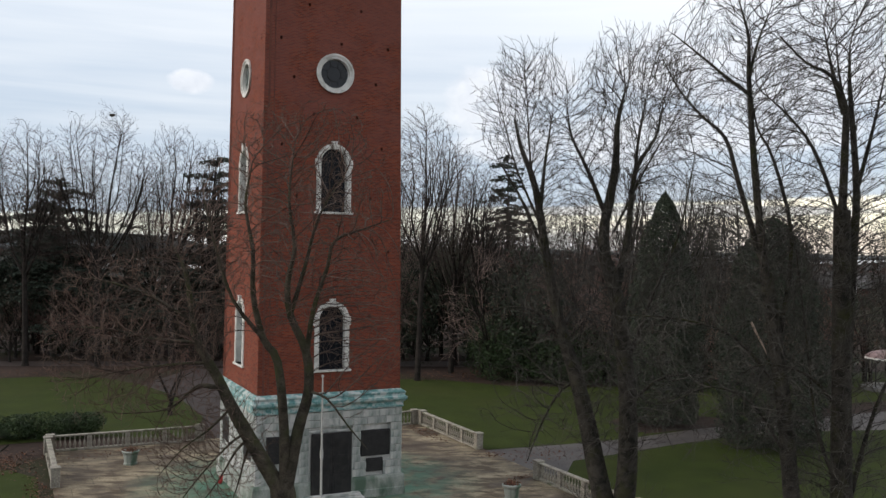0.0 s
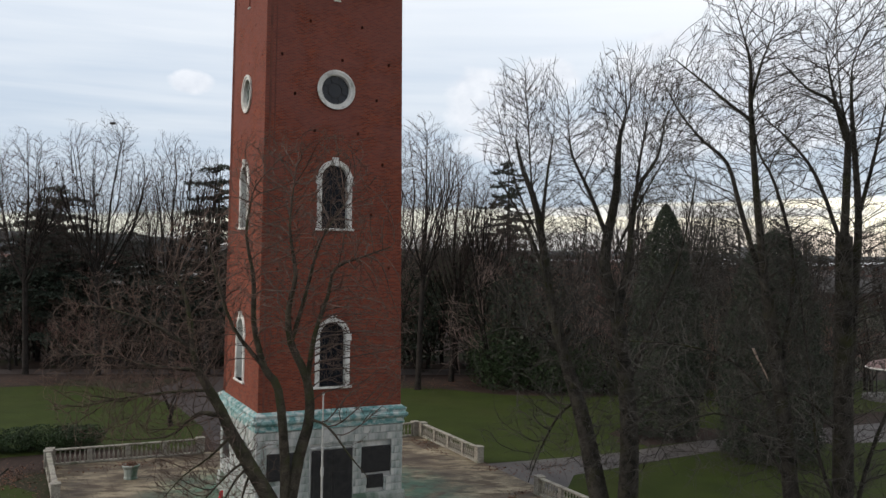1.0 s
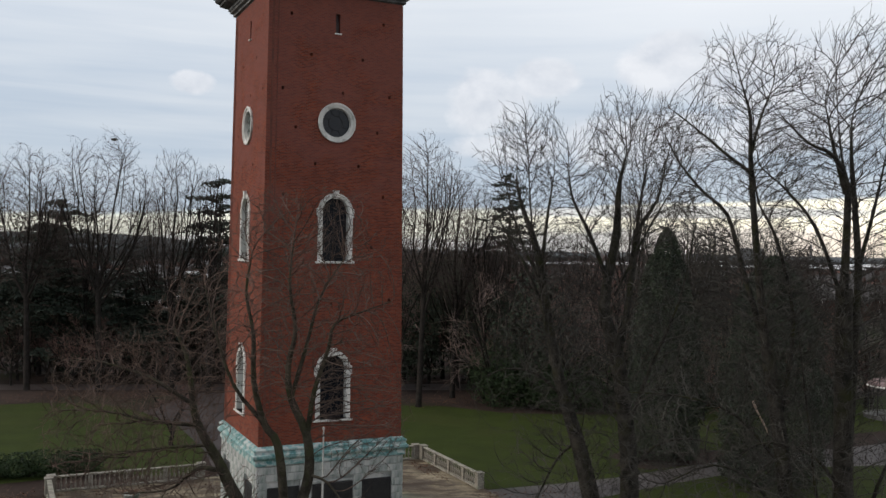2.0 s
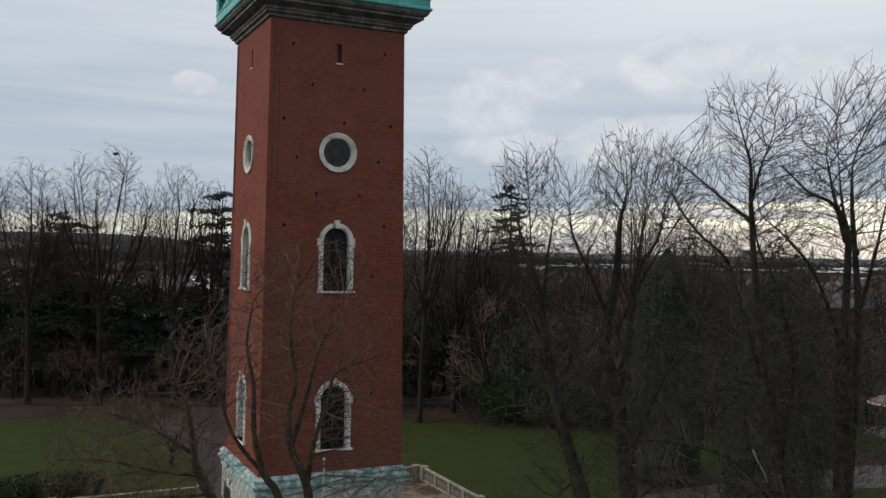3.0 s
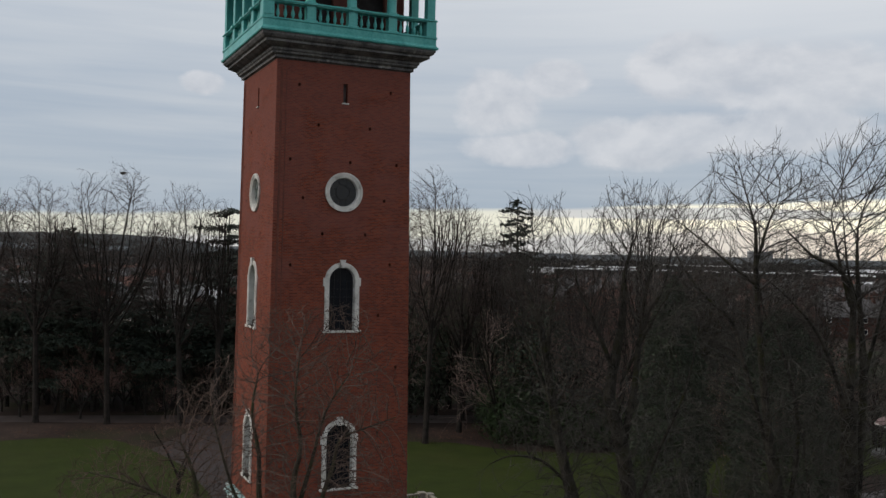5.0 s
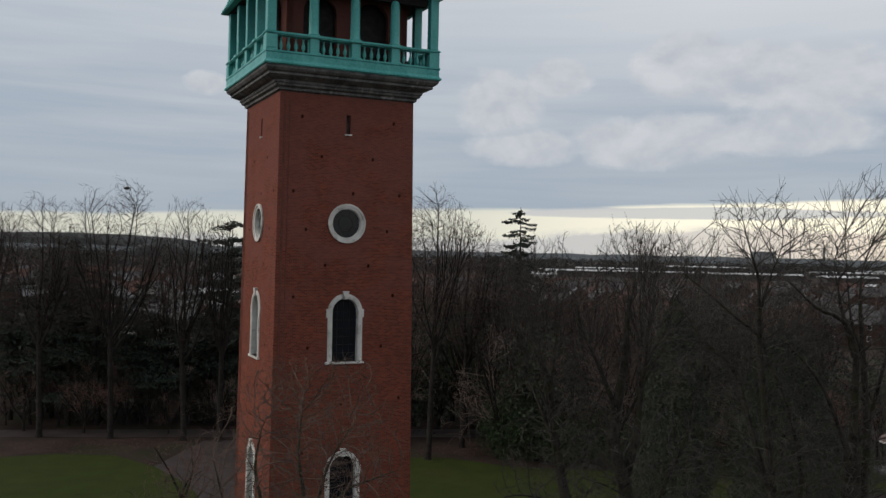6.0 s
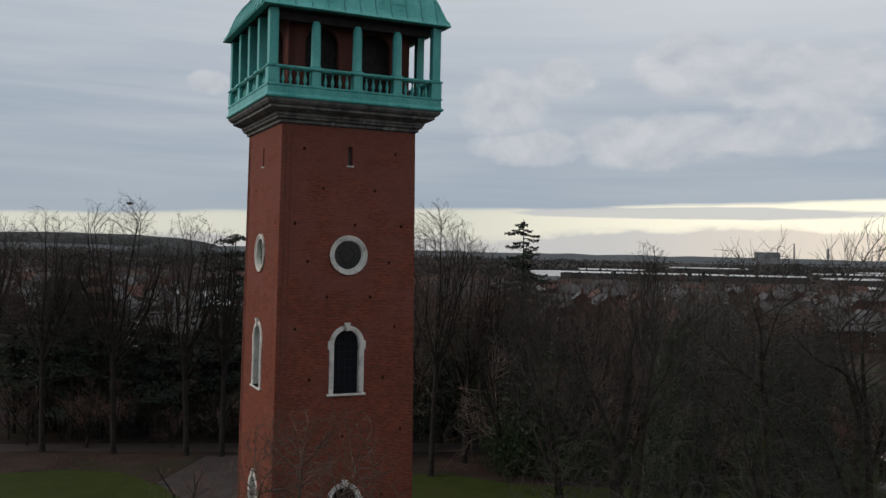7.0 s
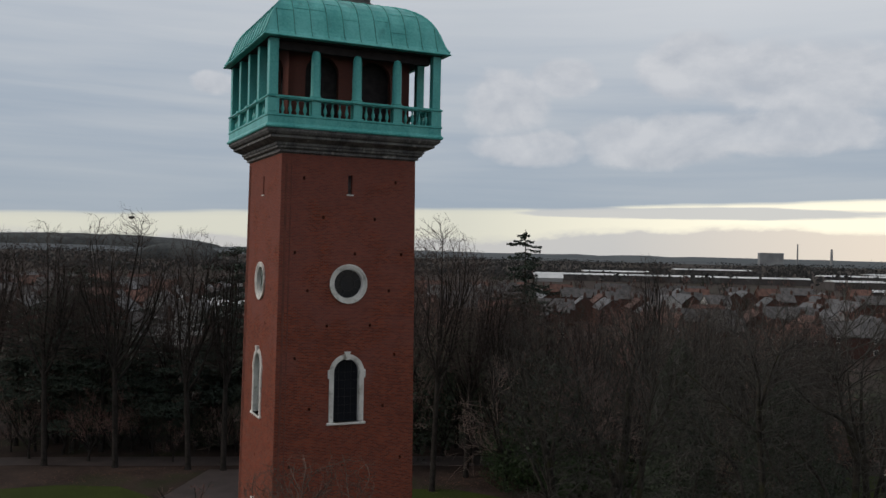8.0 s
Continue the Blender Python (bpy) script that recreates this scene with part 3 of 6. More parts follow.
def ashlar(parent, width, rows, z0, step, openings, m, r):
    """Courses of stone blocks on one side of the plinth; each block is a part."""
    shared = {}
    for k in range(rows):
        za, zb = z0 + k * step, z0 + (k + 1) * step
        u = -width
        first = True
        while u < width - 0.01:
            w = r.uniform(0.75, 1.15) if not (first and k % 2) else 0.5
            first = False
            b = min(u + w, width)
            if width - b < 0.3:
                b = width
            spans = [(u, b)]
            for ua, ub, oz0, oz1 in openings:
                if zb > oz0 + 0.05 and za < oz1 - 0.05:
                    cut = []
                    for a, c in spans:
                        if c <= ua or a >= ub:
                            cut.append((a, c))
                        else:
                            cut += [(a, ua)] if ua - a > 0.06 else []
                            cut += [(ub, c)] if c - ub > 0.06 else []
                    spans = cut
            for a, c in spans:
                key = round((c - a) * 20)
                if key not in shared:
                    L = key / 20
                    bm = boxed(-L / 2 + 0.008, L / 2 - 0.008, -0.16, 0.0, 0.008, step - 0.008, bevel=0.012)
                    shared[key] = mesh_of("stone_block", bm, STONE)
                o = new("stone_block", shared[key])
                o.parent = parent
                o.matrix_basis = m @ pose((a + c) / 2, -3.86 + r.uniform(-0.006, 0.006), za) @ Matrix.Diagonal(((c - a) / (key / 20), 1, 1, 1))
            u = b


def build_tower():
    r = random.Random(5)
    tower = thing("carillon_tower", pose(0, 0, 0), "tall red brick bell tower with green copper belfry and stone base", "tower")
    # plinth: core, base course, cornice
    core = bmesh.new()
    square_rings(core, [(3.86, 0), (3.86, 5.1)], True, False)
    plinth = part("plinth", core, STONE, tower, "pale stone plinth streaked green from the copper")
    base = bmesh.new()
    square_rings(base, [(4.16, 0), (4.16, 0.42), (4.13, 0.45), (4.13, 0.98), (4.09, 1.10), (4.02, 1.14), (3.87, 1.14)], True, False)
    # the doorway cuts the base course: built as a separate threshold in front of it
    part("base_course", base, BASE_STONE, tower, "algae-stained stone base course")
    cor = bmesh.new()
    square_rings(cor, [(4.0, 4.70), (4.07, 4.73), (4.07, 4.83), (4.05, 4.85), (4.05, 4.98), (4.10, 5.02), (4.17, 5.08), (4.22, 5.14), (4.22, 5.27), (4.13, 5.31), (4.11, 5.42), (4.15, 5.47), (4.15, 5.54), (4.03, 5.61), (3.93, 5.68), (3.5, 5.69)], False, False)
    part("plinth_cornice", cor, COPPER_STONE, tower, "moulded cornice streaked pale turquoise by copper")
    front_open = [(-1.18, 1.18, 0.0, 3.66), (-3.42, -1.72, 2.16, 3.58), (1.66, 3.34, 2.16, 3.58), (1.98, 2.94, 1.33, 2.08)]
    west_open = [(-3.34, -1.66, 2.16, 3.58), (1.66, 3.34, 2.16, 3.58)]
    for m, openings in ((SIDES[0], front_open), (SIDES[1], west_open), (SIDES[2], []), (SIDES[3], [])):
        ashlar(plinth, 4.0 if m in (SIDES[0], SIDES[2]) else 3.86, 10, 1.14, 0.392, openings, m, r)
    # bronze plaques
    for m, openings in ((SIDES[0], front_open[1:]), (SIDES[1], west_open)):
        for a, b, z0, z1 in openings:
            bm = boxed(a + 0.02, b - 0.02, -3.99, -3.85, z0 + 0.02, z1 - 0.02, bevel=0.02)
            box(bm, a + 0.10, b - 0.10, -4.0, -3.9, z0 + 0.10, z1 - 0.10)
            pl = part("plaque", bm, BRONZE, tower, "dark bronze memorial plaque")
            pl.matrix_basis = m
            # raised lines of lettering too small to read
            for i in range(8 if b - a > 1.2 else 4):
                zz = z1 - 0.24 - i * (z1 - z0 - 0.4) / (8 if b - a > 1.2 else 4)
                half = (b - a) / 2 - r.uniform(0.22, 0.36)
                line = boxed((a + b) / 2 - half, (a + b) / 2 + half, -4.006, -3.99, zz - 0.02, zz + 0.02)
                part("text_bar", line, LEAD, pl)
    # entrance: jambs, recess, double door, steps
    bm = bmesh.new()
    for s in (-1, 1):
        box(bm, s * 1.10, s * 1.2, -4.06, -3.86, 0.42, 3.60, bevel=0.015)
    box(bm, -1.2, 1.2, -4.04, -3.86, 3.60, 3.72, bevel=0.02)
    box(bm, -0.42, 0.42, -4.03, -3.86, 3.95, 4.35, bevel=0.05)
    surround = part("door_surround", bm, STONE, tower, "plain stone doorway with a carved block above")
    part("door_recess", boxed(-1.10, 1.10, -4.165, -4.14, 0.42, 3.60), SHADE_DARK, tower)
    for s in (-1, 1):
        bm = boxed(s * 0.015, s * 1.08, -4.19, -4.166, 0.44, 3.56, bevel=0.01)
        for z0, z1 in ((0.6, 1.45), (1.6, 2.45), (2.6, 3.35)):
            box(bm, s * 0.16, s * 0.92, -4.205, -4.19, z0, z1, bevel=0.006)
        leaf = part("door_leaf", bm, BRONZE, tower, "dark bronze panelled door leaf, shut")
        part("handle", lathe(bmesh.new(), [(0.02, 0), (0.02, 0.35)], 6, pose(s * 0.09, -4.24, 1.5)), LEAD, leaf)
    for k in range(3):
        part("door_step", boxed(-1.5 - 0.1 * (2 - k), 1.5 + 0.1 * (2 - k), -5.2 + 0.32 * k, -4.12, 0.03 + 0.14 * k, 0.03 + 0.14 * (k + 1), bevel=0.02), STONE, tower)

    # brick shaft
    walls = mesh_of("shaft_wall", wall_with_openings(), BRICK)
    for m in SIDES:
        o = new("shaft_wall", walls)
        o.parent, o.matrix_basis = tower, m
    inner = bmesh.new()
    square_rings(inner, [(3.44, Z_BASE - 0.1), (3.22, Z_TOP)], False, True)
    part("shaft_lining", inner, SHADE_DARK, tower)
    for m in SIDES:
        pipe = bmesh.new()
        for u, w, d in ((-3.62, 0.05, 0.03), (-3.35, 0.025, 0.02)):
            a = [on_face(u * shaft_half(z) / 3.9 + du, z, dd) for z in (Z_BASE + 0.02, Z_TOP - 0.3) for du, dd in ((-w, -0.005), (-w, d), (w, d), (w, -0.005))]
            q = [pipe.verts.new(p) for p in a]
            for i in range(3):
                pipe.faces.new((q[i], q[i + 1], q[i + 5], q[i + 4]))
        o = part("corner_strip", pipe, BRICK_STRIP, tower)
        o.matrix_basis = m

    for mi, m in enumerate(SIDES):
        for s in WINDOW_SILLS:
            win = new("arched_window")
            win.parent, win.matrix_basis = tower, m
            sp = s + 2.60
            bm = bmesh.new()
            inner, outer = arch_outline(0.70, s, sp), arch_outline(0.95, s, sp)
            band_along(bm, inner, outer, -0.32, 0.05)
            inner2, outer2 = arch_outline(0.76, s, sp), arch_outline(0.90, s, sp)
            band_along(bm, inner2, outer2, 0.04, 0.08)
            part("window_surround", bm, TRIM, win, "weathered white stone surround")
            for sx in (-1, 1):
                c = on_face(sx * 0.94, sp, 0)
                part("shoulder_block", boxed(c.x - 0.09, c.x + 0.09, c.y - 0.07, c.y + 0.05, sp - 0.30, sp + 0.14, bevel=0.015), TRIM, win)
            kc = on_face(0, sp + 0.9, 0)
            kb = bmesh.new()
            vs = [kb.verts.new((u, kc.y + d, z)) for d in (-0.15, 0.05) for u, z in ((-0.10, sp + 0.66), (0.10, sp + 0.66), (0.14, sp + 1.04), (-0.14, sp + 1.04))]
            for f in ((0, 1, 2, 3), (7, 6, 5, 4), (0, 4, 5, 1), (1, 5, 6, 2), (2, 6, 7, 3), (3, 7, 4, 0)):
                kb.faces.new([vs[i] for i in f])
            box(kb, -0.16, 0.16, kc.y - 0.165, kc.y + 0.05, sp + 1.03, sp + 1.08)
            part("keystone", kb, TRIM, win)
            y = on_face(0, s, 0).y
            part("window_sill", boxed(-1.06, 1.06, y - 0.13, y + 0.3, s - 0.12, s, bevel=0.02), TRIM, win)
            gl = bmesh.new()
            gl.faces.new([gl.verts.new(on_face(u, z, -0.28)) for u, z in arch_outline(0.71, s, sp)])
            part("glass", gl, SIDE_GLASS if mi % 2 else GLASS, win)
            gb = bmesh.new()
            yb = on_face(0, s + 1.5, -0.27).y
            for u in (-0.34, 0.0, 0.34):
                box(gb, u - 0.008, u + 0.008, yb - 0.012, yb + 0.012, s, sp + (0.66 if u == 0 else 0.56))
            for i in range(1, 7):
                box(gb, -0.67, 0.67, yb - 0.010, yb + 0.010, s + i * 0.43 - 0.007, s + i * 0.43 + 0.007)
            part("glazing_grid", gb, LEAD, win)
        oc = new("round_window")
        oc.parent, oc.matrix_basis = tower, m
        bm = bmesh.new()
        band_along(bm, circle_outline(0.78, OCULUS_Z, 40), circle_outline(1.02, OCULUS_Z, 40), -0.22, 0.05)
        band_along(bm, circle_outline(0.93, OCULUS_Z, 40), circle_outline(1.03, OCULUS_Z, 40), 0.04, 0.10)
        band_along(bm, circle_outline(0.74, OCULUS_Z, 40), circle_outline(0.81, OCULUS_Z, 40), -0.20, -0.06)
        part("ring", bm, TRIM, oc, "white stone ring moulding")
        gl = bmesh.new()
        gl.faces.new([gl.verts.new(on_face(u, z, -0.15)) for u, z in circle_outline(0.79, OCULUS_Z, 40)])
        part("glass", gl, SIDE_GLASS if mi % 2 else GLASS, oc)
        gb = bmesh.new()
        band_along(gb, circle_outline(0.36, OCULUS_Z, 28), circle_outline(0.40, OCULUS_Z, 28), -0.16, -0.12)
        for k in range(8):
            a = math.pi * k / 4 + math.pi / 8
            bmesh.ops.create_cube(gb, size=1, matrix=Matrix.Translation(on_face(0.57 * math.cos(a), OCULUS_Z + 0.57 * math.sin(a), -0.140)) @ pose(0, 0, 0, 0, -math.degrees(a), 0) @ Matrix.Diagonal((0.34, 0.03, 0.024, 1)))
        part("glazing_grid", gb, LEAD, oc)
        y = on_face(0, 26.95, 0).y
        sl = new("slit_window")
        sl.parent, sl.matrix_basis = tower, m
        part("slit_sill", boxed(-0.19, 0.19, y - 0.07, y + 0.2, 26.88, 26.95, bevel=0.01), TRIM, sl)
        part("slit_backing", boxed(-0.13, 0.13, y + 0.25, y + 0.3, 26.95, 27.95), DARK, sl)

    # dark stone cornice under the belfry
    cor = bmesh.new()
    square_rings(cor, [(3.60, 28.85), (3.72, 28.95), (3.80, 28.97), (3.80, 29.09), (3.86, 29.13), (3.95, 29.17), (3.97, 29.27), (4.03, 29.31), (4.05, 29.43), (4.22, 29.50), (4.36, 29.58), (4.46, 29.62), (4.46, 29.74), (4.58, 29.80), (4.68, 29.92), (4.70, 30.02), (4.70, 30.09), (3.0, 30.10)], True, False)
    part("belfry_cornice", cor, DARK_STONE, tower, "sooty dark stone cornice in stepped mouldings")

    # copper belfry: base, balustrade, columns
    bm = bmesh.new()
    square_rings(bm, [(4.4, 30.02), (4.76, 30.05), (4.80, 30.10), (4.80, 30.17), (4.74, 30.22), (4.70, 30.30), (4.70, 30.62), (4.74, 30.66), (4.74, 30.74), (4.2, 30.745)], False, True)
    part("belfry_base", bm, VERDIGRIS, tower, "green copper base band")
    spots = [-4.42, -2.21, 0.0, 2.21, 4.42]
    post = mesh_of("balustrade_post", box(box(bmesh.new(), -0.24, 0.24, -0.24, 0.24, 30.75, 31.52, bevel=0.015), -0.30, 0.30, -0.30, 0.30, 30.70, 30.80, bevel=0.01), VERDIGRIS)
    corner_post = mesh_of("balustrade_post", box(boxed(-0.29, 0.29, -0.29, 0.29, 30.7, 31.52, bevel=0.02), -0.24, 0.24, -0.31, -0.28, 30.85, 31.4, bevel=0.01), VERDIGRIS)
    post_cap = mesh_of("post_cap", boxed(-0.29, 0.29, -0.365, 0.255, 31.545, 31.685, bevel=0.015), VERDIGRIS)
    col = bmesh.new()
    lathe(col, [(0.29, 31.69), (0.29, 31.78), (0.252, 31.84), (0.252, 32.4), (0.240, 33.74), (0.215, 33.92), (0.15, 34.05), (0.0, 34.1)], 16)
    column = mesh_of("column", col, VERDIGRIS, smooth=True)
    pilaster = mesh_of("column", boxed(-0.20, 0.20, -0.22, 0.22, 31.69, 34.478, bevel=0.02), VERDIGRIS)
    corner_col = mesh_of("corner_column", boxed(-0.23, 0.23, -0.23, 0.23, 31.69, 34.5, bevel=0.02), VERDIGRIS)
    bal = lathe(bmesh.new(), [(0.075, 0), (0.075, 0.05), (0.045, 0.09), (0.06, 0.14), (0.098, 0.24), (0.10, 0.32), (0.07, 0.44), (0.042, 0.56), (0.04, 0.62), (0.062, 0.67), (0.045, 0.70), (0.075, 0.72), (0.075, 0.77)], 10)
    baluster = mesh_of("belfry_baluster", bal, VERDIGRIS, smooth=True)

    def put(name, me, m):
        o = new(name, me)
        o.parent, o.matrix_basis = tower, m
        return o

    for si, m in enumerate(SIDES):
        for k in range(4):
            if k == 0:
                put("corner_post", corner_post, m @ pose(spots[0], -4.42, 0))
                put("corner_column", corner_col, m @ pose(spots[0], -4.42, 0))
            else:
                put("balustrade_post", post, m @ pose(spots[k], -4.42, 0))
                put("column", pilaster if si % 2 else column, m @ pose(spots[k], -4.42, 0))
                put("post_cap", post_cap, m @ pose(spots[k], -4.42, 0))
            for j in range(4):
                put("belfry_baluster", baluster, m @ pose(spots[k] + 0.24 + 0.29 + j * 0.385 + 0.0, -4.42, 30.745))
        rail = bmesh.new()
        box(rail, -4.76, 4.76, -4.74, -4.20, 31.56, 31.64, bevel=0.015)
        box(rail, -4.70, 4.70, -4.68, -4.24, 31.51, 31.56)
        box(rail, -4.70, 4.70, -4.68, -4.24, 31.64, 31.68)
        if si % 2:
            bmesh.ops.translate(rail, verts=rail.verts[:], vec=(0, 0, 0.002))
        put("handrail", mesh_of("handrail", rail, VERDIGRIS), m)
        # added dark bar in place of the shaded void under the eaves
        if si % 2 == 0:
            put("lintel", mesh_of("lintel", boxed(-4.14, 4.14, -4.20, -3.94, 34.05, 34.478, bevel=0.02), SHADE_DARK), m)
    # brick core of the belfry with a wide arch in each face
    bm = bmesh.new()

    def loop(pts):
        vs = [bm.verts.new((u, 0, z)) for u, z in pts]
        return [bm.edges.new((a, b)) for a, b in zip(vs, vs[1:] + vs[:1])]

    edges = loop([(-3.35, 30.75), (3.35, 30.75), (3.35, 34.6), (-3.35, 34.6)])
    for c in (-1.55, 1.35):
        edges += loop([(u + c, z) for u, z in arch_outline(0.90, 30.8, 33.2)])
    bmesh.ops.triangle_fill(bm, use_beauty=True, edges=edges, normal=(0, -1, 0))
    ext = bmesh.ops.extrude_edge_only(bm, edges=[e for e in bm.edges if e.is_boundary])
    for v in [g for g in ext["geom"] if isinstance(g, bmesh.types.BMVert)]:
        v.co.y += 0.35
    uv = bm.loops.layers.uv.new("UVMap")
    for f in bm.faces:
        for l in f.loops:
            l[uv].uv = (l.vert.co.x + l.vert.co.y, l.vert.co.z)
    bmesh.ops.translate(bm, verts=bm.verts[:], vec=(0, -3.35, 0))
    # the shade behind the columns is put into this darker brick
    corew = mesh_of("bell_chamber_wall", bm, SHADED_BRICK)
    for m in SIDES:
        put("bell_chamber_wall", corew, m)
    inn = bmesh.new()
    square_rings(inn, [(2.7, 30.75), (2.7, 34.6)], False, True)
    # lining and soffit carry the belfry's inner shade as colour
    part("bell_chamber_lining", inn, SHADE_DARK, tower)
    part("belfry_soffit", boxed(-4.7, 4.7, -4.7, 4.7, 34.48, 34.60), SHADE_DARK, tower, "soffit under the copper roof, its shade in the dark colour")

    # bell-shaped copper roof with standing seams
    prof = [(4.6, 34.52), (5.02, 34.53), (5.06, 34.57), (4.97, 34.68), (4.86, 34.82), (4.76, 35.02), (4.66, 35.30), (4.54, 35.64), (4.38, 36.0), (4.16, 36.36), (3.88, 36.68), (3.52, 36.96), (3.10, 37.18), (2.62, 37.34), (2.10, 37.46), (1.7, 37.55)]
    bm = bmesh.new()
    square_rings(bm, prof, False, True)
    roof = part("roof", bm, VERDIGRIS, tower, "bell-shaped green copper roof with standing seams")
    seam_prof = prof[3:]
    for u in [i * 0.86 for i in range(-5, 6)]:
        bm = bmesh.new()
        prev = None
        for h, z in seam_prof:
            if h < abs(u) + 0.02:
                break
            ring = [bm.verts.new((u - 0.022, -h + 0.01, z)), bm.verts.new((u - 0.014, -h - 0.03, z + 0.035)), bm.verts.new((u + 0.014, -h - 0.03, z + 0.035)), bm.verts.new((u + 0.022, -h + 0.01, z))]
            if prev:
                for i in range(3):
                    bm.faces.new((prev[i], prev[i + 1], ring[i + 1], ring[i]))
            prev = ring
        me = mesh_of("seam", bm, DARK_VERDIGRIS)
        for m in SIDES:
            o = new("seam", me)
            o.parent, o.matrix_basis = roof, m
    # cross welts that join the sheets, staggered from bay to bay
    rw = random.Random(5)
    for i in range(-5, 5):
        for base in (1.2, 2.3):
            if rw.random() < 0.45:
                continue
            z = 34.6 + base + rw.uniform(-0.45, 0.45)
            k = next(j for j in range(len(prof) - 1) if prof[j + 1][1] > z)
            f = (z - prof[k][1]) / (prof[k + 1][1] - prof[k][1])
            h = prof[k][0] + (prof[k + 1][0] - prof[k][0]) * f
            u0, u1 = max(-h + 0.05, i * 0.86 + 0.02), min(h - 0.05, (i + 1) * 0.86 - 0.02)
            if u1 - u0 < 0.3 or k < 3:
                continue
            me = mesh_of("cross_seam", boxed(u0, u1, -h - 0.022, -h + 0.03, z - 0.009, z + 0.009), VERDIGRIS)
            for m in SIDES:
                o = new("cross_seam", me)
                o.parent, o.matrix_basis = roof, m
    hip = bmesh.new()
    prev = None
    for h, z in seam_prof:
        ring = [hip.verts.new((-h - 0.02 + a, -h - 0.02 + b, z + c)) for a, b, c in ((-0.0, 0.07, 0), (-0.03, -0.03, 0.04), (0.07, -0.0, 0))]
        if prev:
            for i in range(2):
                hip.faces.new((prev[i], prev[i + 1], ring[i + 1], ring[i]))
        prev = ring
    me = mesh_of("hip_seam", hip, VERDIGRIS)
    for m in SIDES:
        o = new("hip_seam", me)
        o.parent, o.matrix_basis = roof, m
    bm = bmesh.new()
    square_rings(bm, [(1.75, 37.5), (1.75, 37.62), (1.62, 37.7), (1.62, 37.95), (1.8, 38.0), (1.8, 38.1), (1.3, 38.15), (0.6, 38.5)], False, True)
    part("lantern_base", bm, DARK_STONE, tower, "dark base of the small lantern on the roof")
    return tower


BRICK_STRIP = surface("dark_brick_strip", ((0.11, 0.045, 0.034), (0.17, 0.06, 0.042)), 2, 14, 0.88)
build_tower()


# ---------------------------------------------------------------- terrace furniture
def balustrade(x0, y0, x1, y1, label, end_pier=(True, True)):
    """A run of stone balustrade from one point to the other: kerb, piers, balusters, rail."""
    length = math.hypot(x1 - x0, y1 - y0)
    run = thing("stone_balustrade", pose(x0, y0, 0.03, 0, 0, math.degrees(math.atan2(y1 - y0, x1 - x0))), label, "balustrade", "balustrades round the terrace")
    part("kerb", boxed(0, length, -0.17, 0.17, 0, 0.11, bevel=0.02), BAL_STONE, run)
    part("rail", boxed(-0.1, length + 0.1, -0.15, 0.15, 0.91, 1.01, bevel=0.025), BAL_STONE, run)
    bays = max(1, round(length / 2.35))
    step = length / bays
    pier = mesh_of("pier", boxed(-0.15, 0.15, -0.145, 0.145, 0.105, 0.915, bevel=0.015), BAL_STONE)
    end = mesh_of("end_pier", box(boxed(-0.24, 0.24, -0.24, 0.24, 0, 1.0, bevel=0.02), -0.28, 0.28, -0.28, 0.28, 1.0, 1.10, bevel=0.025), BAL_STONE)
    turned = lathe(bmesh.new(), [(0.070, 0), (0.070, 0.05), (0.038, 0.09), (0.046, 0.14), (0.082, 0.27), (0.078, 0.35), (0.046, 0.50), (0.032, 0.62), (0.055, 0.69), (0.038, 0.73), (0.068, 0.76), (0.068, 0.805)], 8)
    bal = mesh_of("baluster", turned, BAL_STONE, smooth=True)
    for i in range(bays + 1):
        last = i in (0, bays)
        o = new("end_pier" if last else "pier", end if last else pier)
        o.parent, o.matrix_basis = run, pose(i * step, 0, 0)
        if i < bays:
            n = 7
            for j in range(n):
                b = new("baluster", bal)
                b.parent, b.matrix_basis = run, pose(i * step + step * (j + 1) / (n + 1), 0, 0.107)
    return run


BAL_STONE = surface("weathered_balustrade_stone", ((0.165, 0.150, 0.125), (0.36, 0.335, 0.29)), 1.1, 12, 0.85, bump=0.3, spread=(0.38, 0.62), stain=((0.12, 0.125, 0.085), 1.1, 0.50, 0.68))
balustrade(-12.6, 13.3, -3.3, 13.3, "weathered pale stone balustrade along the terrace edge")
balustrade(-12.75, 4.2, -12.75, 12.7, "weathered pale stone balustrade along the terrace edge")
balustrade(3.3, 13.4, 12.6, 13.4, "weathered pale stone balustrade along the terrace edge")
balustrade(13.0, 12.9, 13.0, 4.0, "weathered pale stone balustrade along the terrace edge")
balustrade(12.5, -4.3, 12.7, -13.2, "weathered pale stone balustrade along the terrace edge")


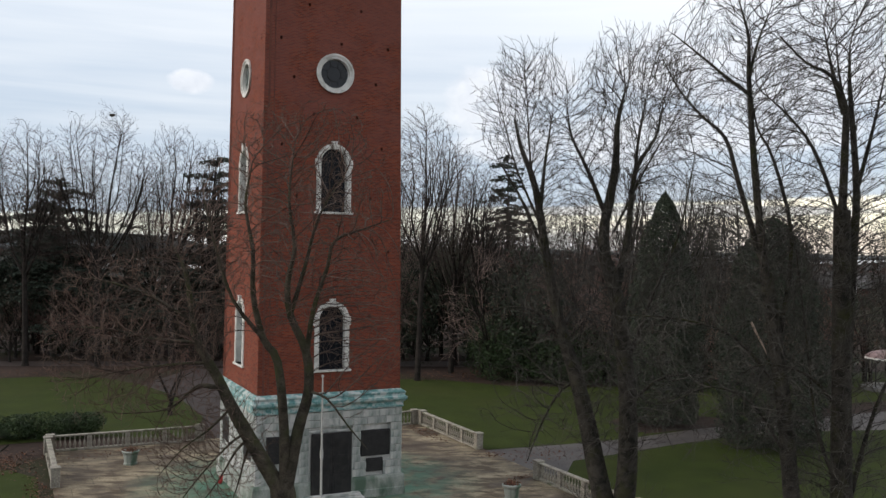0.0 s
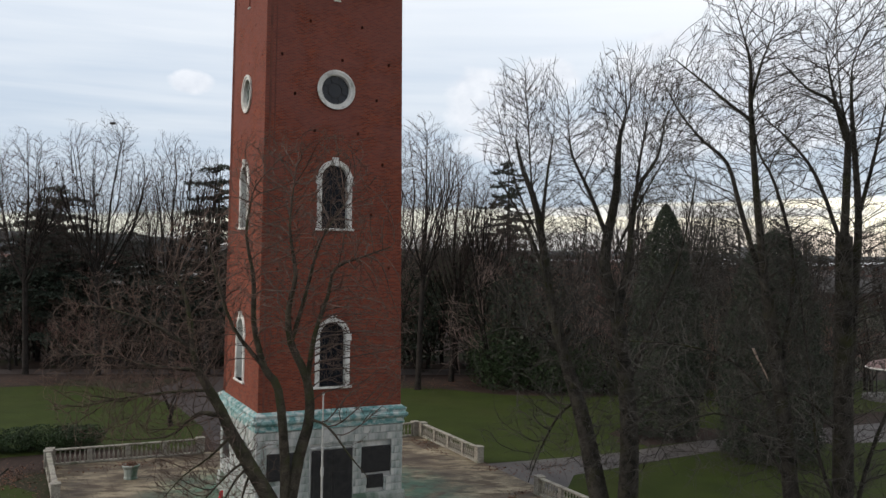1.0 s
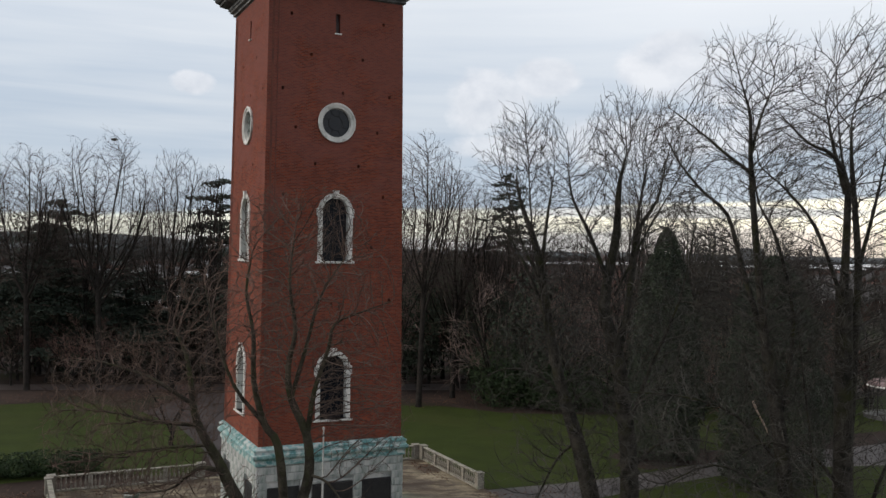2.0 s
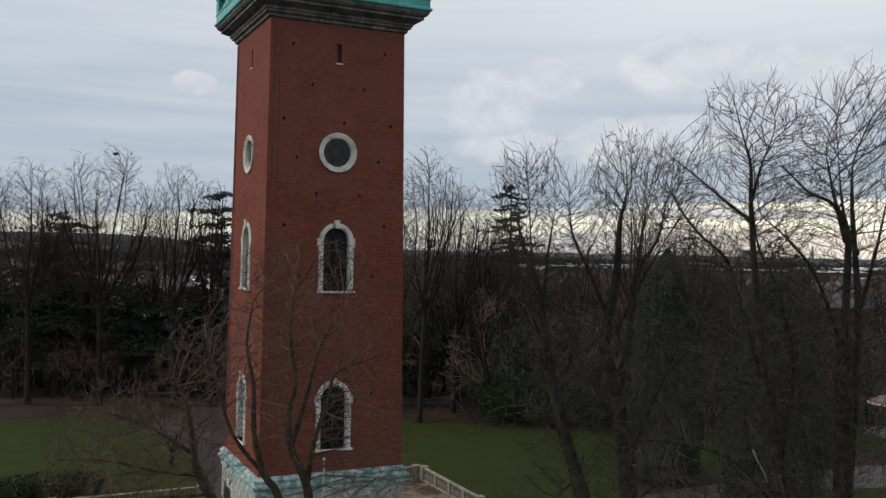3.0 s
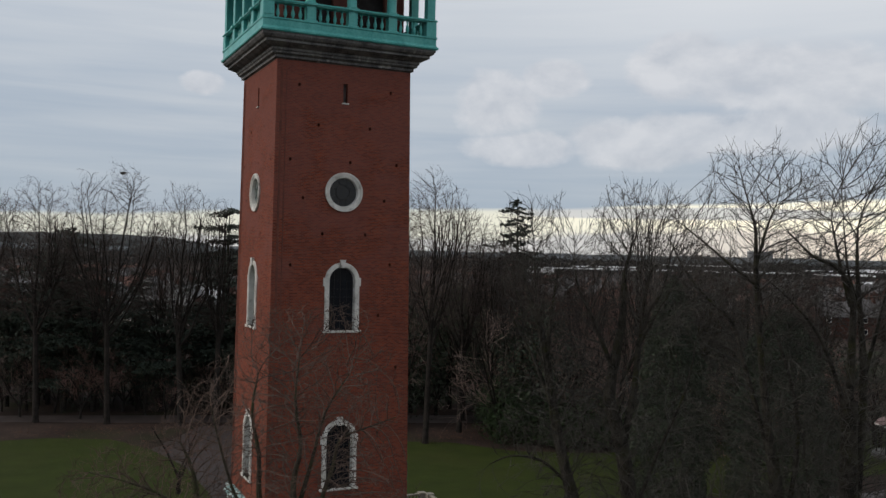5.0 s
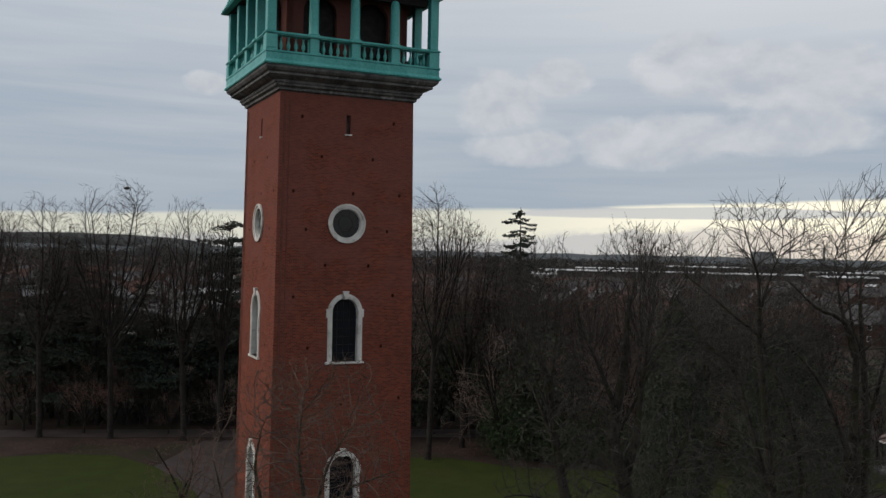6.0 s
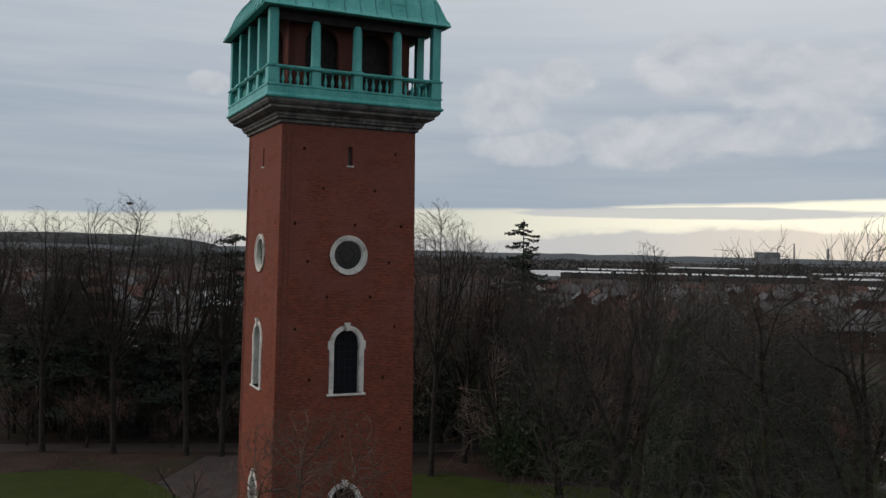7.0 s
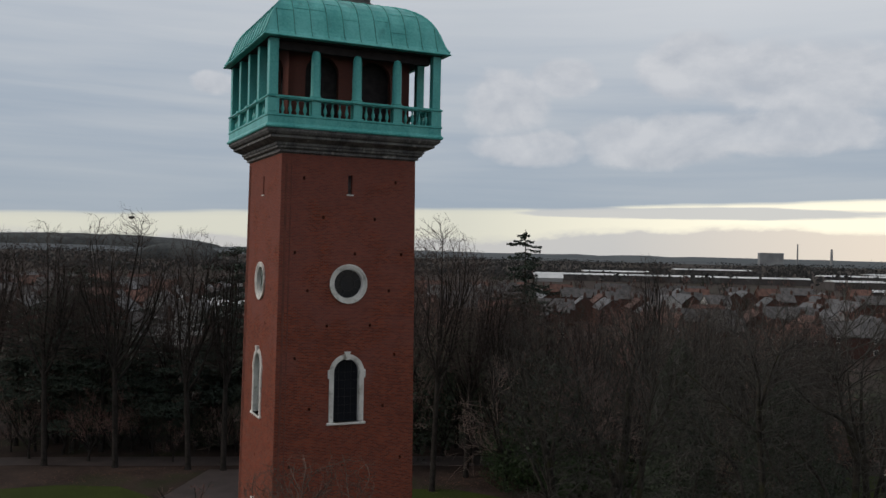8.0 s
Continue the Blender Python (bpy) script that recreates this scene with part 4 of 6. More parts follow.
def tubes(name, lines, material):
    """One mesh of tapering tubes. lines: lists of (points, radii, sides)."""
    buckets = {}
    for pts, rad, k in lines:
        buckets.setdefault((len(pts), k), []).append((pts, rad))
    verts, faces, base = [], [], 0
    for (n, k), group in buckets.items():
        P = np.array([g[0] for g in group], dtype=np.float64)
        Rr = np.array([g[1] for g in group], dtype=np.float64)
        B = len(group)
        T = np.gradient(P, axis=1)
        T /= np.linalg.norm(T, axis=2, keepdims=True) + 1e-9
        ref = np.where(np.abs(T[..., 2:3]) > 0.9, np.array([1.0, 0, 0]), np.array([0, 0, 1.0]))
        # one reference per line, so that rings do not twist
        ref = np.repeat(ref[:, :1], n, axis=1)
        A = np.cross(T, ref)
        A /= np.linalg.norm(A, axis=2, keepdims=True) + 1e-9
        C = np.cross(T, A)
        ang = np.arange(k) * 2 * np.pi / k
        V = P[:, :, None] + Rr[:, :, None, None] * (A[:, :, None] * np.cos(ang)[None, None, :, None] + C[:, :, None] * np.sin(ang)[None, None, :, None])
        verts.append(V.reshape(-1, 3))
        b, i, j = np.meshgrid(np.arange(B), np.arange(n - 1), np.arange(k), indexing="ij")
        q = base + (b * n + i) * k
        j2 = (j + 1) % k
        faces.append(np.stack([q + j, q + j2, q + k + j2, q + k + j], -1).reshape(-1, 4))
        base += B * n * k
    return quad_mesh(name, np.concatenate(verts), np.concatenate(faces), material)


def quad_mesh(name, V, F, material, smooth=True):
    me = bpy.data.meshes.new(name)
    me.vertices.add(len(V))
    me.vertices.foreach_set("co", V.astype(np.float32).ravel())
    me.loops.add(F.size)
    me.loops.foreach_set("vertex_index", F.astype(np.int32).ravel())
    me.polygons.add(len(F))
    me.polygons.foreach_set("loop_start", np.arange(0, F.size, 4, dtype=np.int32))
    me.polygons.foreach_set("loop_total", np.full(len(F), 4, dtype=np.int32))
    me.update(calc_edges=True)
    me.materials.append(material)
    if smooth:
        me.shade_smooth()
    return me


# a spec gives, level by level: points, wander, pull upwards, side shoots, their angle, their share of the length, sides
SHRUB = dict(n=(4, 3, 2, 2, 2), wander=(0.16, 0.2, 0.24, 0.3, 0.3), up=(0.04, 0.06, 0.06, 0.04, 0.04), kids=(10, 7, 5, 0, 0), angle=(42, 42, 46, 48, 40), share=(0.50, 0.60, 0.66, 0.5, 0.4), start=0.05, sides=(4, 3, 3, 3, 3), thin=0.5, least=0.014)
OLD = dict(n=(7, 6, 5, 4, 2), wander=(0.14, 0.20, 0.22, 0.22, 0.3), up=(0.05, 0.04, 0.02, 0.01, 0.0), kids=(9, 7, 6, 4, 0), angle=(45, 46, 46, 46, 40), share=(0.46, 0.54, 0.58, 0.60, 0.4), start=0.18, sides=(8, 5, 4, 3, 3), thin=0.42, least=0.0055)


def inside(env, x, y, z):
    """Whether a point lies in the crown: a dome with a middle, a spread and a height."""
    cx, cy, cz, rx, rz = env
    return ((x - cx) ** 2 + (y - cy) ** 2) / rx ** 2 + ((z - cz) / rz) ** 2 < 1 or z < cz


def grow(r, spec, thick, thin, p, d, length, rad, level, last, fewer=1.0, env=None):
    """Grow one shoot and its side shoots; thick lines go to the trunk mesh, thin ones to the crown."""
    n = spec["n"][level]
    step = length / (n - 1)
    pts, w, up = [tuple(p)], spec["wander"][level], spec["up"][level]
    x, y, z = p
    dx, dy, dz = d
    for i in range(n - 1):
        dx += r.gauss(0, w)
        dy += r.gauss(0, w)
        dz += r.gauss(0, w) + up
        s = 1 / math.sqrt(dx * dx + dy * dy + dz * dz + 1e-9)
        dx, dy, dz = dx * s, dy * s, dz * s
        if env and not inside(env, x, y, z):
            step *= 0.4
        x, y, z = x + dx * step, y + dy * step, z + dz * step
        pts.append((x, y, z))
    if env and level > 1 and not inside(env, *pts[0]):
        return
    tip = spec["least"] * 0.6 if level >= last else max(rad * 0.3, spec["least"])
    rads = [rad + (tip - rad) * i / (n - 1) for i in range(n)]
    (thick if level < 2 else thin).append((pts, rads, spec["sides"][level]))
    if level < last:
        side_shoots(r, spec, thick, thin, pts, rads, length, level, last, None, fewer, env)


def side_shoots(r, spec, thick, thin, pts, rads, length, level, last, kids=None, fewer=1.0, env=None):
    count = kids or max(3, round(spec["kids"][level] / (fewer if level == 0 else 1)))
    n = len(pts)
    for k in range(count):
        s = spec["start"] + (1 - spec["start"]) * (k + r.random()) / count
        f = s * (n - 1)
        i = min(int(f), n - 2)
        f -= i
        a, b = pts[i], pts[i + 1]
        q = tuple(a[j] + (b[j] - a[j]) * f for j in range(3))
        t = Vector(b) - Vector(a)
        t.normalize()
        side = t.cross(Vector((r.gauss(0, 1), r.gauss(0, 1), r.gauss(0, 1))))
        if side.length < 1e-3:
            continue
        side.normalize()
        ang = radians(spec["angle"][level] * r.uniform(0.6, 1.35))
        d = t * math.cos(ang) + side * math.sin(ang)
        ln = length * spec["share"][level] * r.uniform(0.6, 1.25) * (1.15 - 0.55 * s)
        rad = max(spec["least"], (rads[i] + (rads[i + 1] - rads[i]) * f) * spec["thin"] * r.uniform(0.75, 1.1))
        grow(r, spec, thick, thin, q, tuple(d), ln, rad, level + 1, last, 1.0, env)


def fork(r, thick, thin, p, d, length, rad, depth, open_angle=30.0, up=0.10, least=0.010):
    """A branch that runs on and divides again and again, so that its tips end in a dome."""
    d = Vector(d).normalized()
    side = d.cross(Vector((r.gauss(0, 1), r.gauss(0, 1), r.gauss(0, 1))))
    side.normalize()
    p = Vector(p)
    end = p + d * length
    r1 = max(rad * 0.74, least * 0.7)
    if depth > 2:
        mid = p + d * length * 0.5 + side * length * r.uniform(-0.07, 0.07)
        line = ([tuple(p), tuple(mid), tuple(end)], [rad, (rad + r1) / 2, r1], 6 if rad > 0.12 else 4 if rad > 0.04 else 3)
    else:
        line = ([tuple(p), tuple(end)], [rad, r1], 3)
    (thick if rad > 0.05 else thin).append(line)
    if depth == 0:
        return
    turn = r.uniform(0, 2 * math.pi)
    b = d.cross(side)
    n = 3 if r.random() < 0.30 else 2
    for k in range(n):
        a = turn + 2 * math.pi * k / n + r.uniform(-0.5, 0.5)
        ang = radians(open_angle * (r.uniform(0.35, 0.75) if k == 0 else r.uniform(0.8, 1.35)))
        nd = d * math.cos(ang) + (side * math.cos(a) + b * math.sin(a)) * math.sin(ang) + Vector((0, 0, up))
        fork(r, thick, thin, end, nd, length * (r.uniform(0.80, 0.95) if k == 0 else r.uniform(0.66, 0.88)), max(least, rad * (0.70 if k == 0 else 0.55)), depth - 1, open_angle, up, least)
    if depth > 3 and r.random() < 0.7:
        a = r.uniform(0, 2 * math.pi)
        nd = d * 0.6 + (side * math.cos(a) + b * math.sin(a)) * 0.8 + Vector((0, 0, up))
        fork(r, thick, thin, p + d * length * r.uniform(0.3, 0.8), nd, length * 0.6, max(least, rad * 0.35), depth - 3, open_angle, up, least)


def colonise(seed, lines, domes, count, step=0.36, reach=3.0, kill=0.5, up=0.08, keep=0.7, jitter=0.10, least=0.008, rounds=110, out=0.35, sprigs=0.8, sprig=0.7, power=2.3):
    """Branches that grow from the given limbs towards free room in the domes, and thicken towards their foot. A dome: x, y, z, half width, half height, share."""
    rs = np.random.RandomState(seed)
    total = sum(d[5] for d in domes)
    spots = []
    for x, y, z, rx, rz, share in domes:
        n = int(count * share / total)
        v = rs.normal(0, 1, (n, 3))
        v /= (np.abs(v) ** 2.5).sum(1, keepdims=True) ** 0.4
        v *= rs.uniform(0, 1, (n, 1)) ** 0.38
        v *= 0.95 + 0.09 * np.sin(v[:, :1] * 6 + seed) * np.cos(v[:, 1:2] * 5)
        spots.append(np.stack([x + v[:, 0] * rx, y + v[:, 1] * rx, z + v[:, 2] * rz], 1))
    A = np.concatenate(spots)
    cap = 60000
    P, D = np.zeros((cap, 3)), np.zeros((cap, 3))
    up_from, kids, limit = np.full(cap, -1), np.zeros(cap, int), np.full(cap, 9.0)
    n = 0
    for pts, rads, _sides in lines:
        for (a, ra), (b, rb) in zip(zip(pts, rads), zip(pts[1:], rads[1:])):
            a, b = np.array(a), np.array(b)
            m = max(1, int(np.linalg.norm(b - a) / step))
            for i in range(m):
                P[n], D[n], limit[n] = a + (b - a) * i / m, (b - a) / (np.linalg.norm(b - a) + 1e-9), (ra + (rb - ra) * i / m) * 0.7
                n += 1
        P[n], D[n], limit[n] = np.array(pts[-1]), D[n - 1], rads[-1]
        n += 1
    first = n
    best, near = np.full(len(A), 1e9), np.zeros(len(A), int)

    def compare(lo, hi):
        square = (A * A).sum(1)
        for i in range(lo, hi, 400):
            j = min(i + 400, hi)
            d = (P[i:j] * P[i:j]).sum(1)[None] - 2 * A @ P[i:j].T
            k = d.argmin(1)
            m = np.sqrt(np.maximum(d[np.arange(len(A)), k] + square, 0))
            less = m < best
            best[less], near[less] = m[less], k[less] + i

    heart = np.array([sum(d[0] * d[5] for d in domes) / total, sum(d[1] * d[5] for d in domes) / total, min(d[2] - d[4] for d in domes)])
    compare(0, n)
    for _ in range(rounds):
        pull = (best < reach) & (kids[near] < 3)
        if not pull.any() or n > cap - 3000:
            break
        idx = near[pull]
        vec = A[pull] - P[idx]
        vec /= np.linalg.norm(vec, axis=1, keepdims=True) + 1e-9
        who, inv = np.unique(idx, return_inverse=True)
        mean = np.zeros((len(who), 3))
        np.add.at(mean, inv, vec)
        mean /= np.linalg.norm(mean, axis=1, keepdims=True) + 1e-9
        fresh = np.where(kids[who][:, None] > 0, 0.25, 1.0)
        d = mean + keep * fresh * D[who] + np.array([0, 0, up]) + rs.normal(0, jitter, mean.shape)
        away = P[who] - heart
        d += out * away / (np.linalg.norm(away, axis=1, keepdims=True) + 1e-9)
        d /= np.linalg.norm(d, axis=1, keepdims=True) + 1e-9
        m = len(who)
        P[n:n + m], D[n:n + m], up_from[n:n + m] = P[who] + d * step * rs.uniform(0.8, 1.2, (m, 1)), d, who
        kids[who] += 1
        compare(n, n + m)
        n += m
        alive = best > kill
        A, best, near = A[alive], best[alive], near[alive]
        if not len(A):
            break
    flow = np.zeros(n)
    size = np.zeros(n)
    heirs = {}
    for i in range(n - 1, first - 1, -1):
        size[i] = max(least, flow[i] ** (1 / power))
        flow[up_from[i]] += size[i] ** power
        heirs.setdefault(int(up_from[i]), []).append(i)
    thick, thin = [], []
    for i in range(first, n):
        p = int(up_from[i])
        if p >= first and max(heirs[p], key=lambda c: size[c]) == i:
            continue
        chain = [i]
        while chain[-1] in heirs:
            chain.append(max(heirs[chain[-1]], key=lambda c: size[c]))
        top = limit[p] if p < first else 9.0
        rads = [min(size[i], top)] + [min(size[c], top) for c in chain[:-1]] + [least * 0.6]
        line = ([tuple(P[p])] + [tuple(P[c]) for c in chain], rads, 5 if rads[0] > 0.05 else 3)
        (thick if rads[0] > 0.05 else thin).append(line)
    # short straight shoots along the thinner branches
    for i in range(first, n):
        if size[i] > least * 4.5:
            continue
        for _ in range(rs.poisson(sprigs)):
            side = np.cross(D[i], rs.normal(0, 1, 3))
            side /= np.linalg.norm(side) + 1e-9
            away = P[i] - heart
            d = D[i] * rs.uniform(0.7, 1.1) + side * rs.uniform(0.4, 0.8) + 0.3 * away / (np.linalg.norm(away) + 1e-9)
            d /= np.linalg.norm(d)
            ln = sprig * rs.uniform(0.45, 1.25)
            thin.append(([tuple(P[i]), tuple(P[i] + d * ln)], [least * 0.85, least * 0.5], 3))
    return thick, thin


def crown_tree(seed, height, radius, domes, fork_at=0.45, limbs=7, count=2300, step=0.45, least=0.0135, twig=None, bark=None):
    """Trunk and crown meshes of a tall bare tree: a forking trunk, limbs fanning out and up, and twigs that fill its domes (x, y, z, half width, half height, share)."""
    r = random.Random(seed)
    low = height * fork_at
    foot = (r.gauss(0, 0.2), r.gauss(0, 0.2), low)
    skeleton = [([(0, 0, -0.3), (0, 0, 0.3), (foot[0] * 0.4, foot[1] * 0.4, low * 0.5), foot], [radius * 1.45, radius * 1.1, radius * 0.92, radius * 0.8], 8)]
    a0 = r.uniform(0, 6.28)

    def limb(start, end, r0):
        flat = Vector((end.x - start.x, end.y - start.y, 0))
        ctrl = [start]
        for f, g in ((0.30, 0.20), (0.60, 0.48), (0.85, 0.77)):
            ctrl.append(start + flat * f + Vector((r.gauss(0, 0.2), r.gauss(0, 0.2), (end.z - start.z) * g)))
        line = smooth_line(ctrl + [end], 2)
        skeleton.append((line, [r0 + (least * 2.5 - r0) * i / (len(line) - 1) for i in range(len(line))], 6))
        return line

    for k in range(limbs):
        x, y, z, rx, rz, _share = domes[k % len(domes)]
        a = a0 + 2.4 * k
        lift = (0.92, 0.15, 0.55, -0.15, 0.40, 0.75, 0.0)[k % 7]
        out = math.sqrt(max(0.03, 1 - lift * lift)) * 0.78
        s = 1.0 if k < 2 else r.uniform(0.74, 1.0)
        line = limb(Vector((foot[0] * s, foot[1] * s, low * s)), Vector((x + rx * out * math.cos(a), y + rx * out * math.sin(a), z + rz * lift * 0.78)), radius * (0.62 if k == 0 else r.uniform(0.34, 0.5)))
        for j in range(2):
            i = (len(line) * (4 + 2 * j)) // 10
            b = a + r.choice((-1, 1)) * r.uniform(0.5, 1.1)
            up_by = min(0.9, lift + r.uniform(-0.35, 0.35))
            far = math.sqrt(max(0.03, 1 - up_by * up_by)) * 0.74
            limb(Vector(line[i]), Vector((x + rx * far * math.cos(b), y + rx * far * math.sin(b), z + rz * up_by * 0.74)), radius * r.uniform(0.15, 0.22))
    thick, thin = colonise(seed, skeleton, domes, count, step, 3.4, step * 1.0, 0.10, 1.0, 0.07, least, sprigs=1.0, sprig=1.4 * step, power=2.05)
    return tubes("trunk", skeleton + thick, bark or FAR_BARK), tubes("crown", thin, twig or FAR_TWIG)


def tree_meshes(seed, spec, height, radius, lean=0.05, last=4, bark=None, twig=None, fork=None, wide=0.29):
    """Trunk and crown meshes of a bare tree that stands at the origin."""
    r = random.Random(seed)
    thick, thin = [], []
    stems = fork or 1
    low = height * r.uniform(0.13, 0.20)
    thick.append(([(0, 0, -0.3), (0, 0, 0.25), (r.gauss(0, 0.05), r.gauss(0, 0.05), low * 0.5), (r.gauss(0, 0.1), r.gauss(0, 0.1), low)], [radius * 1.45, radius * 1.12, radius, radius * 0.95], 8))
    for k in range(stems):
        a = 2 * math.pi * (k + r.random() * 0.6) / stems
        tilt = 0.06 if stems == 1 else r.uniform(0.18, 0.34)
        d = Vector((math.cos(a) * tilt + r.gauss(0, lean), math.sin(a) * tilt + r.gauss(0, lean), 1)).normalized()
        rr = radius * (0.92 if stems == 1 else 0.62)
        grow(r, spec, thick, thin, (thick[0][0][-1][0], thick[0][0][-1][1], low * 0.98), tuple(d), (height - low) * r.uniform(0.86, 0.98), rr, 0, last, stems ** 0.75, (0, 0, height * 0.50, height * wide, height * 0.47))
    return tubes("trunk", thick, bark or FAR_BARK), tubes("crown", thin, twig or TWIG)


def stand(name, meshes, m, label, category="tree", group="", parts=("trunk", "crown")):
    e = thing(name, m, label, category, group)
    for pn, me in zip(parts, meshes):
        o = new(pn, me)
        o.parent = e
    return e


# site axes: across and ahead of the first standpoint
ORIGIN, ACROSS, AHEAD = Vector((-15.5, -49.0, 0)), Vector((0.8996, -0.4368, 0)), Vector((0.4368, 0.8996, 0))


def site(u, d, z=0.0):
    p = ORIGIN + ACROSS * u + AHEAD * d
    return Vector((p.x, p.y, z))


def smooth_line(ctrl, per=3):
    """A Catmull-Rom line through the control points."""
    c = [Vector(p) for p in ctrl]
    c = [c[0] * 2 - c[1]] + c + [c[-1] * 2 - c[-2]]
    out = []
    for i in range(1, len(c) - 2):
        for k in range(per):
            t = k / per
            a, b, cc, d = c[i - 1], c[i], c[i + 1], c[i + 2]
            out.append(0.5 * ((2 * b) + (cc - a) * t + (2 * a - 5 * b + 4 * cc - d) * t * t + (3 * b - a - 3 * cc + d) * t ** 3))
    out.append(c[-2])
    return [tuple(p) for p in out]


def trained_tree(name, x, y, limbs, seed, label, domes, group="", count=4000, twig=None, sprouts=0, step=0.30, kill=0.32, keep=1.0, jitter=0.07, up=0.08, least=0.0075, sprigs=0.8, sprig=0.6, out=0.35, bark=None):
    """A tree whose limbs are given as (start radius, end radius, (across, height), ...) in the plane across the site; its twigs fill the domes (across, ahead, height, half width, half height, share)."""
    r = random.Random(seed)
    skeleton = []
    for r0, r1, *ctrl in limbs:
        drift = r.uniform(-0.5, 0.5)
        pts = []
        for i, (u, z) in enumerate(ctrl):
            w = drift * i * 0.55 if len(ctrl) > 3 else 0.0
            pts.append(ACROSS * u + AHEAD * w + Vector((0, 0, z)))
        # the limb starts on the limb that bears it
        if skeleton:
            bearer = min((Vector(q) for li in skeleton for q in li[0]), key=lambda q: ((q - pts[0]).dot(ACROSS)) ** 2 + (q.z - pts[0].z) ** 2)
            shift = (bearer - pts[0]).dot(AHEAD)
            pts = [p + AHEAD * shift for p in pts]
        line = smooth_line(pts)
        rads = [r0 + (r1 - r0) * i / (len(line) - 1) for i in range(len(line))]
        skeleton.append((line, rads, 10 if r0 > 0.15 else 6))
    rooms = [(*(ACROSS * u + AHEAD * w)[:2], z, ru, rz, share) for u, w, z, ru, rz, share in domes]
    thick, thin = colonise(seed, skeleton, rooms, count, step, 2.2, kill, up, keep, jitter, least, out=out, sprigs=sprigs, sprig=sprig)
    thick = skeleton + thick
    # thin water shoots along the lower stems
    bases = [line for line in skeleton if line[1][0] > 0.11][:6]
    for _ in range(sprouts if bases else 0):
        pts, rads, _k = r.choice(bases)
        i = r.randrange(max(1, len(pts) - 1))
        a, b = Vector(pts[i]), Vector(pts[i + 1])
        if a.z < 0.5 or a.z > 13:
            continue
        ang = r.uniform(0, 6.28)
        fork(r, thick, thin, a.lerp(b, r.random()), (math.cos(ang), math.sin(ang), r.uniform(0.1, 1.0)), r.uniform(0.35, 0.9), 0.012, 4, 34.0, 0.06, 0.006)
    return stand(name, (tubes("trunk", thick, bark or BARK), tubes("crown", thin, twig or TWIG)), pose(x, y, 0), label, "tree", group)


# ---------------------------------------------------------------- leaves
def leaf_quads(r, centers, normals, size, flat=0.6):
    """Small quads round the given centres, roughly facing the normals."""
    C, Nn = np.array(centers), np.array(normals)
    n = len(C)
    rs = np.random.RandomState(r.randint(0, 99999))
    Nn = Nn + rs.normal(0, flat, Nn.shape)
    Nn /= np.linalg.norm(Nn, axis=1, keepdims=True) + 1e-9
    A = np.cross(Nn, rs.normal(0, 1, Nn.shape))
    A /= np.linalg.norm(A, axis=1, keepdims=True) + 1e-9
    Bv = np.cross(Nn, A)
    s = size * rs.uniform(0.5, 1.3, (n, 1))
    q = s * rs.uniform(0.35, 0.7, (n, 1))
    V = np.stack([C - A * s, C + Bv * q, C + A * s, C - Bv * q], 1).reshape(-1, 3)
    return V, np.arange(4 * n).reshape(-1, 4)


def conifer_meshes(seed, height, width, leaf=0.15, count=9000, material=None, round_top=False):
    """A dense upright evergreen with a ragged outline down to the ground."""
    r = random.Random(seed)
    C, Nn = [], []
    for _ in range(count):
        f = r.random() ** 1.2
        z = height * (0.02 + 0.98 * f)
        prof = (1 - f ** 2.3) ** 0.72 * min(1.0, 0.82 + f)
        if round_top:
            prof = (1 - f ** 2.4) ** 0.55 * min(1.0, 0.82 + f)
        a = r.random() * 2 * math.pi
        lump = 1 + 0.32 * noise.noise((3 * math.cos(a) + seed, 3 * math.sin(a), z * 0.5)) + 0.10 * noise.noise((9 * math.cos(a), 9 * math.sin(a) + seed, z * 1.4))
        rad = width / 2 * prof * lump * (1 - abs(r.gauss(0, 0.14)))
        C.append((rad * math.cos(a), rad * math.sin(a), z))
        Nn.append((math.cos(a), math.sin(a), 0.35))
    V, F = leaf_quads(r, C, Nn, leaf, 1.3)
    trunk = tubes("trunk", [([(0, 0, -0.2), (0, 0, height * 0.4), (0, 0, height * 0.96)], [0.3, 0.2, 0.03], 8)], BARK)
    return trunk, quad_mesh("crown", V, F, material or YEW, False)


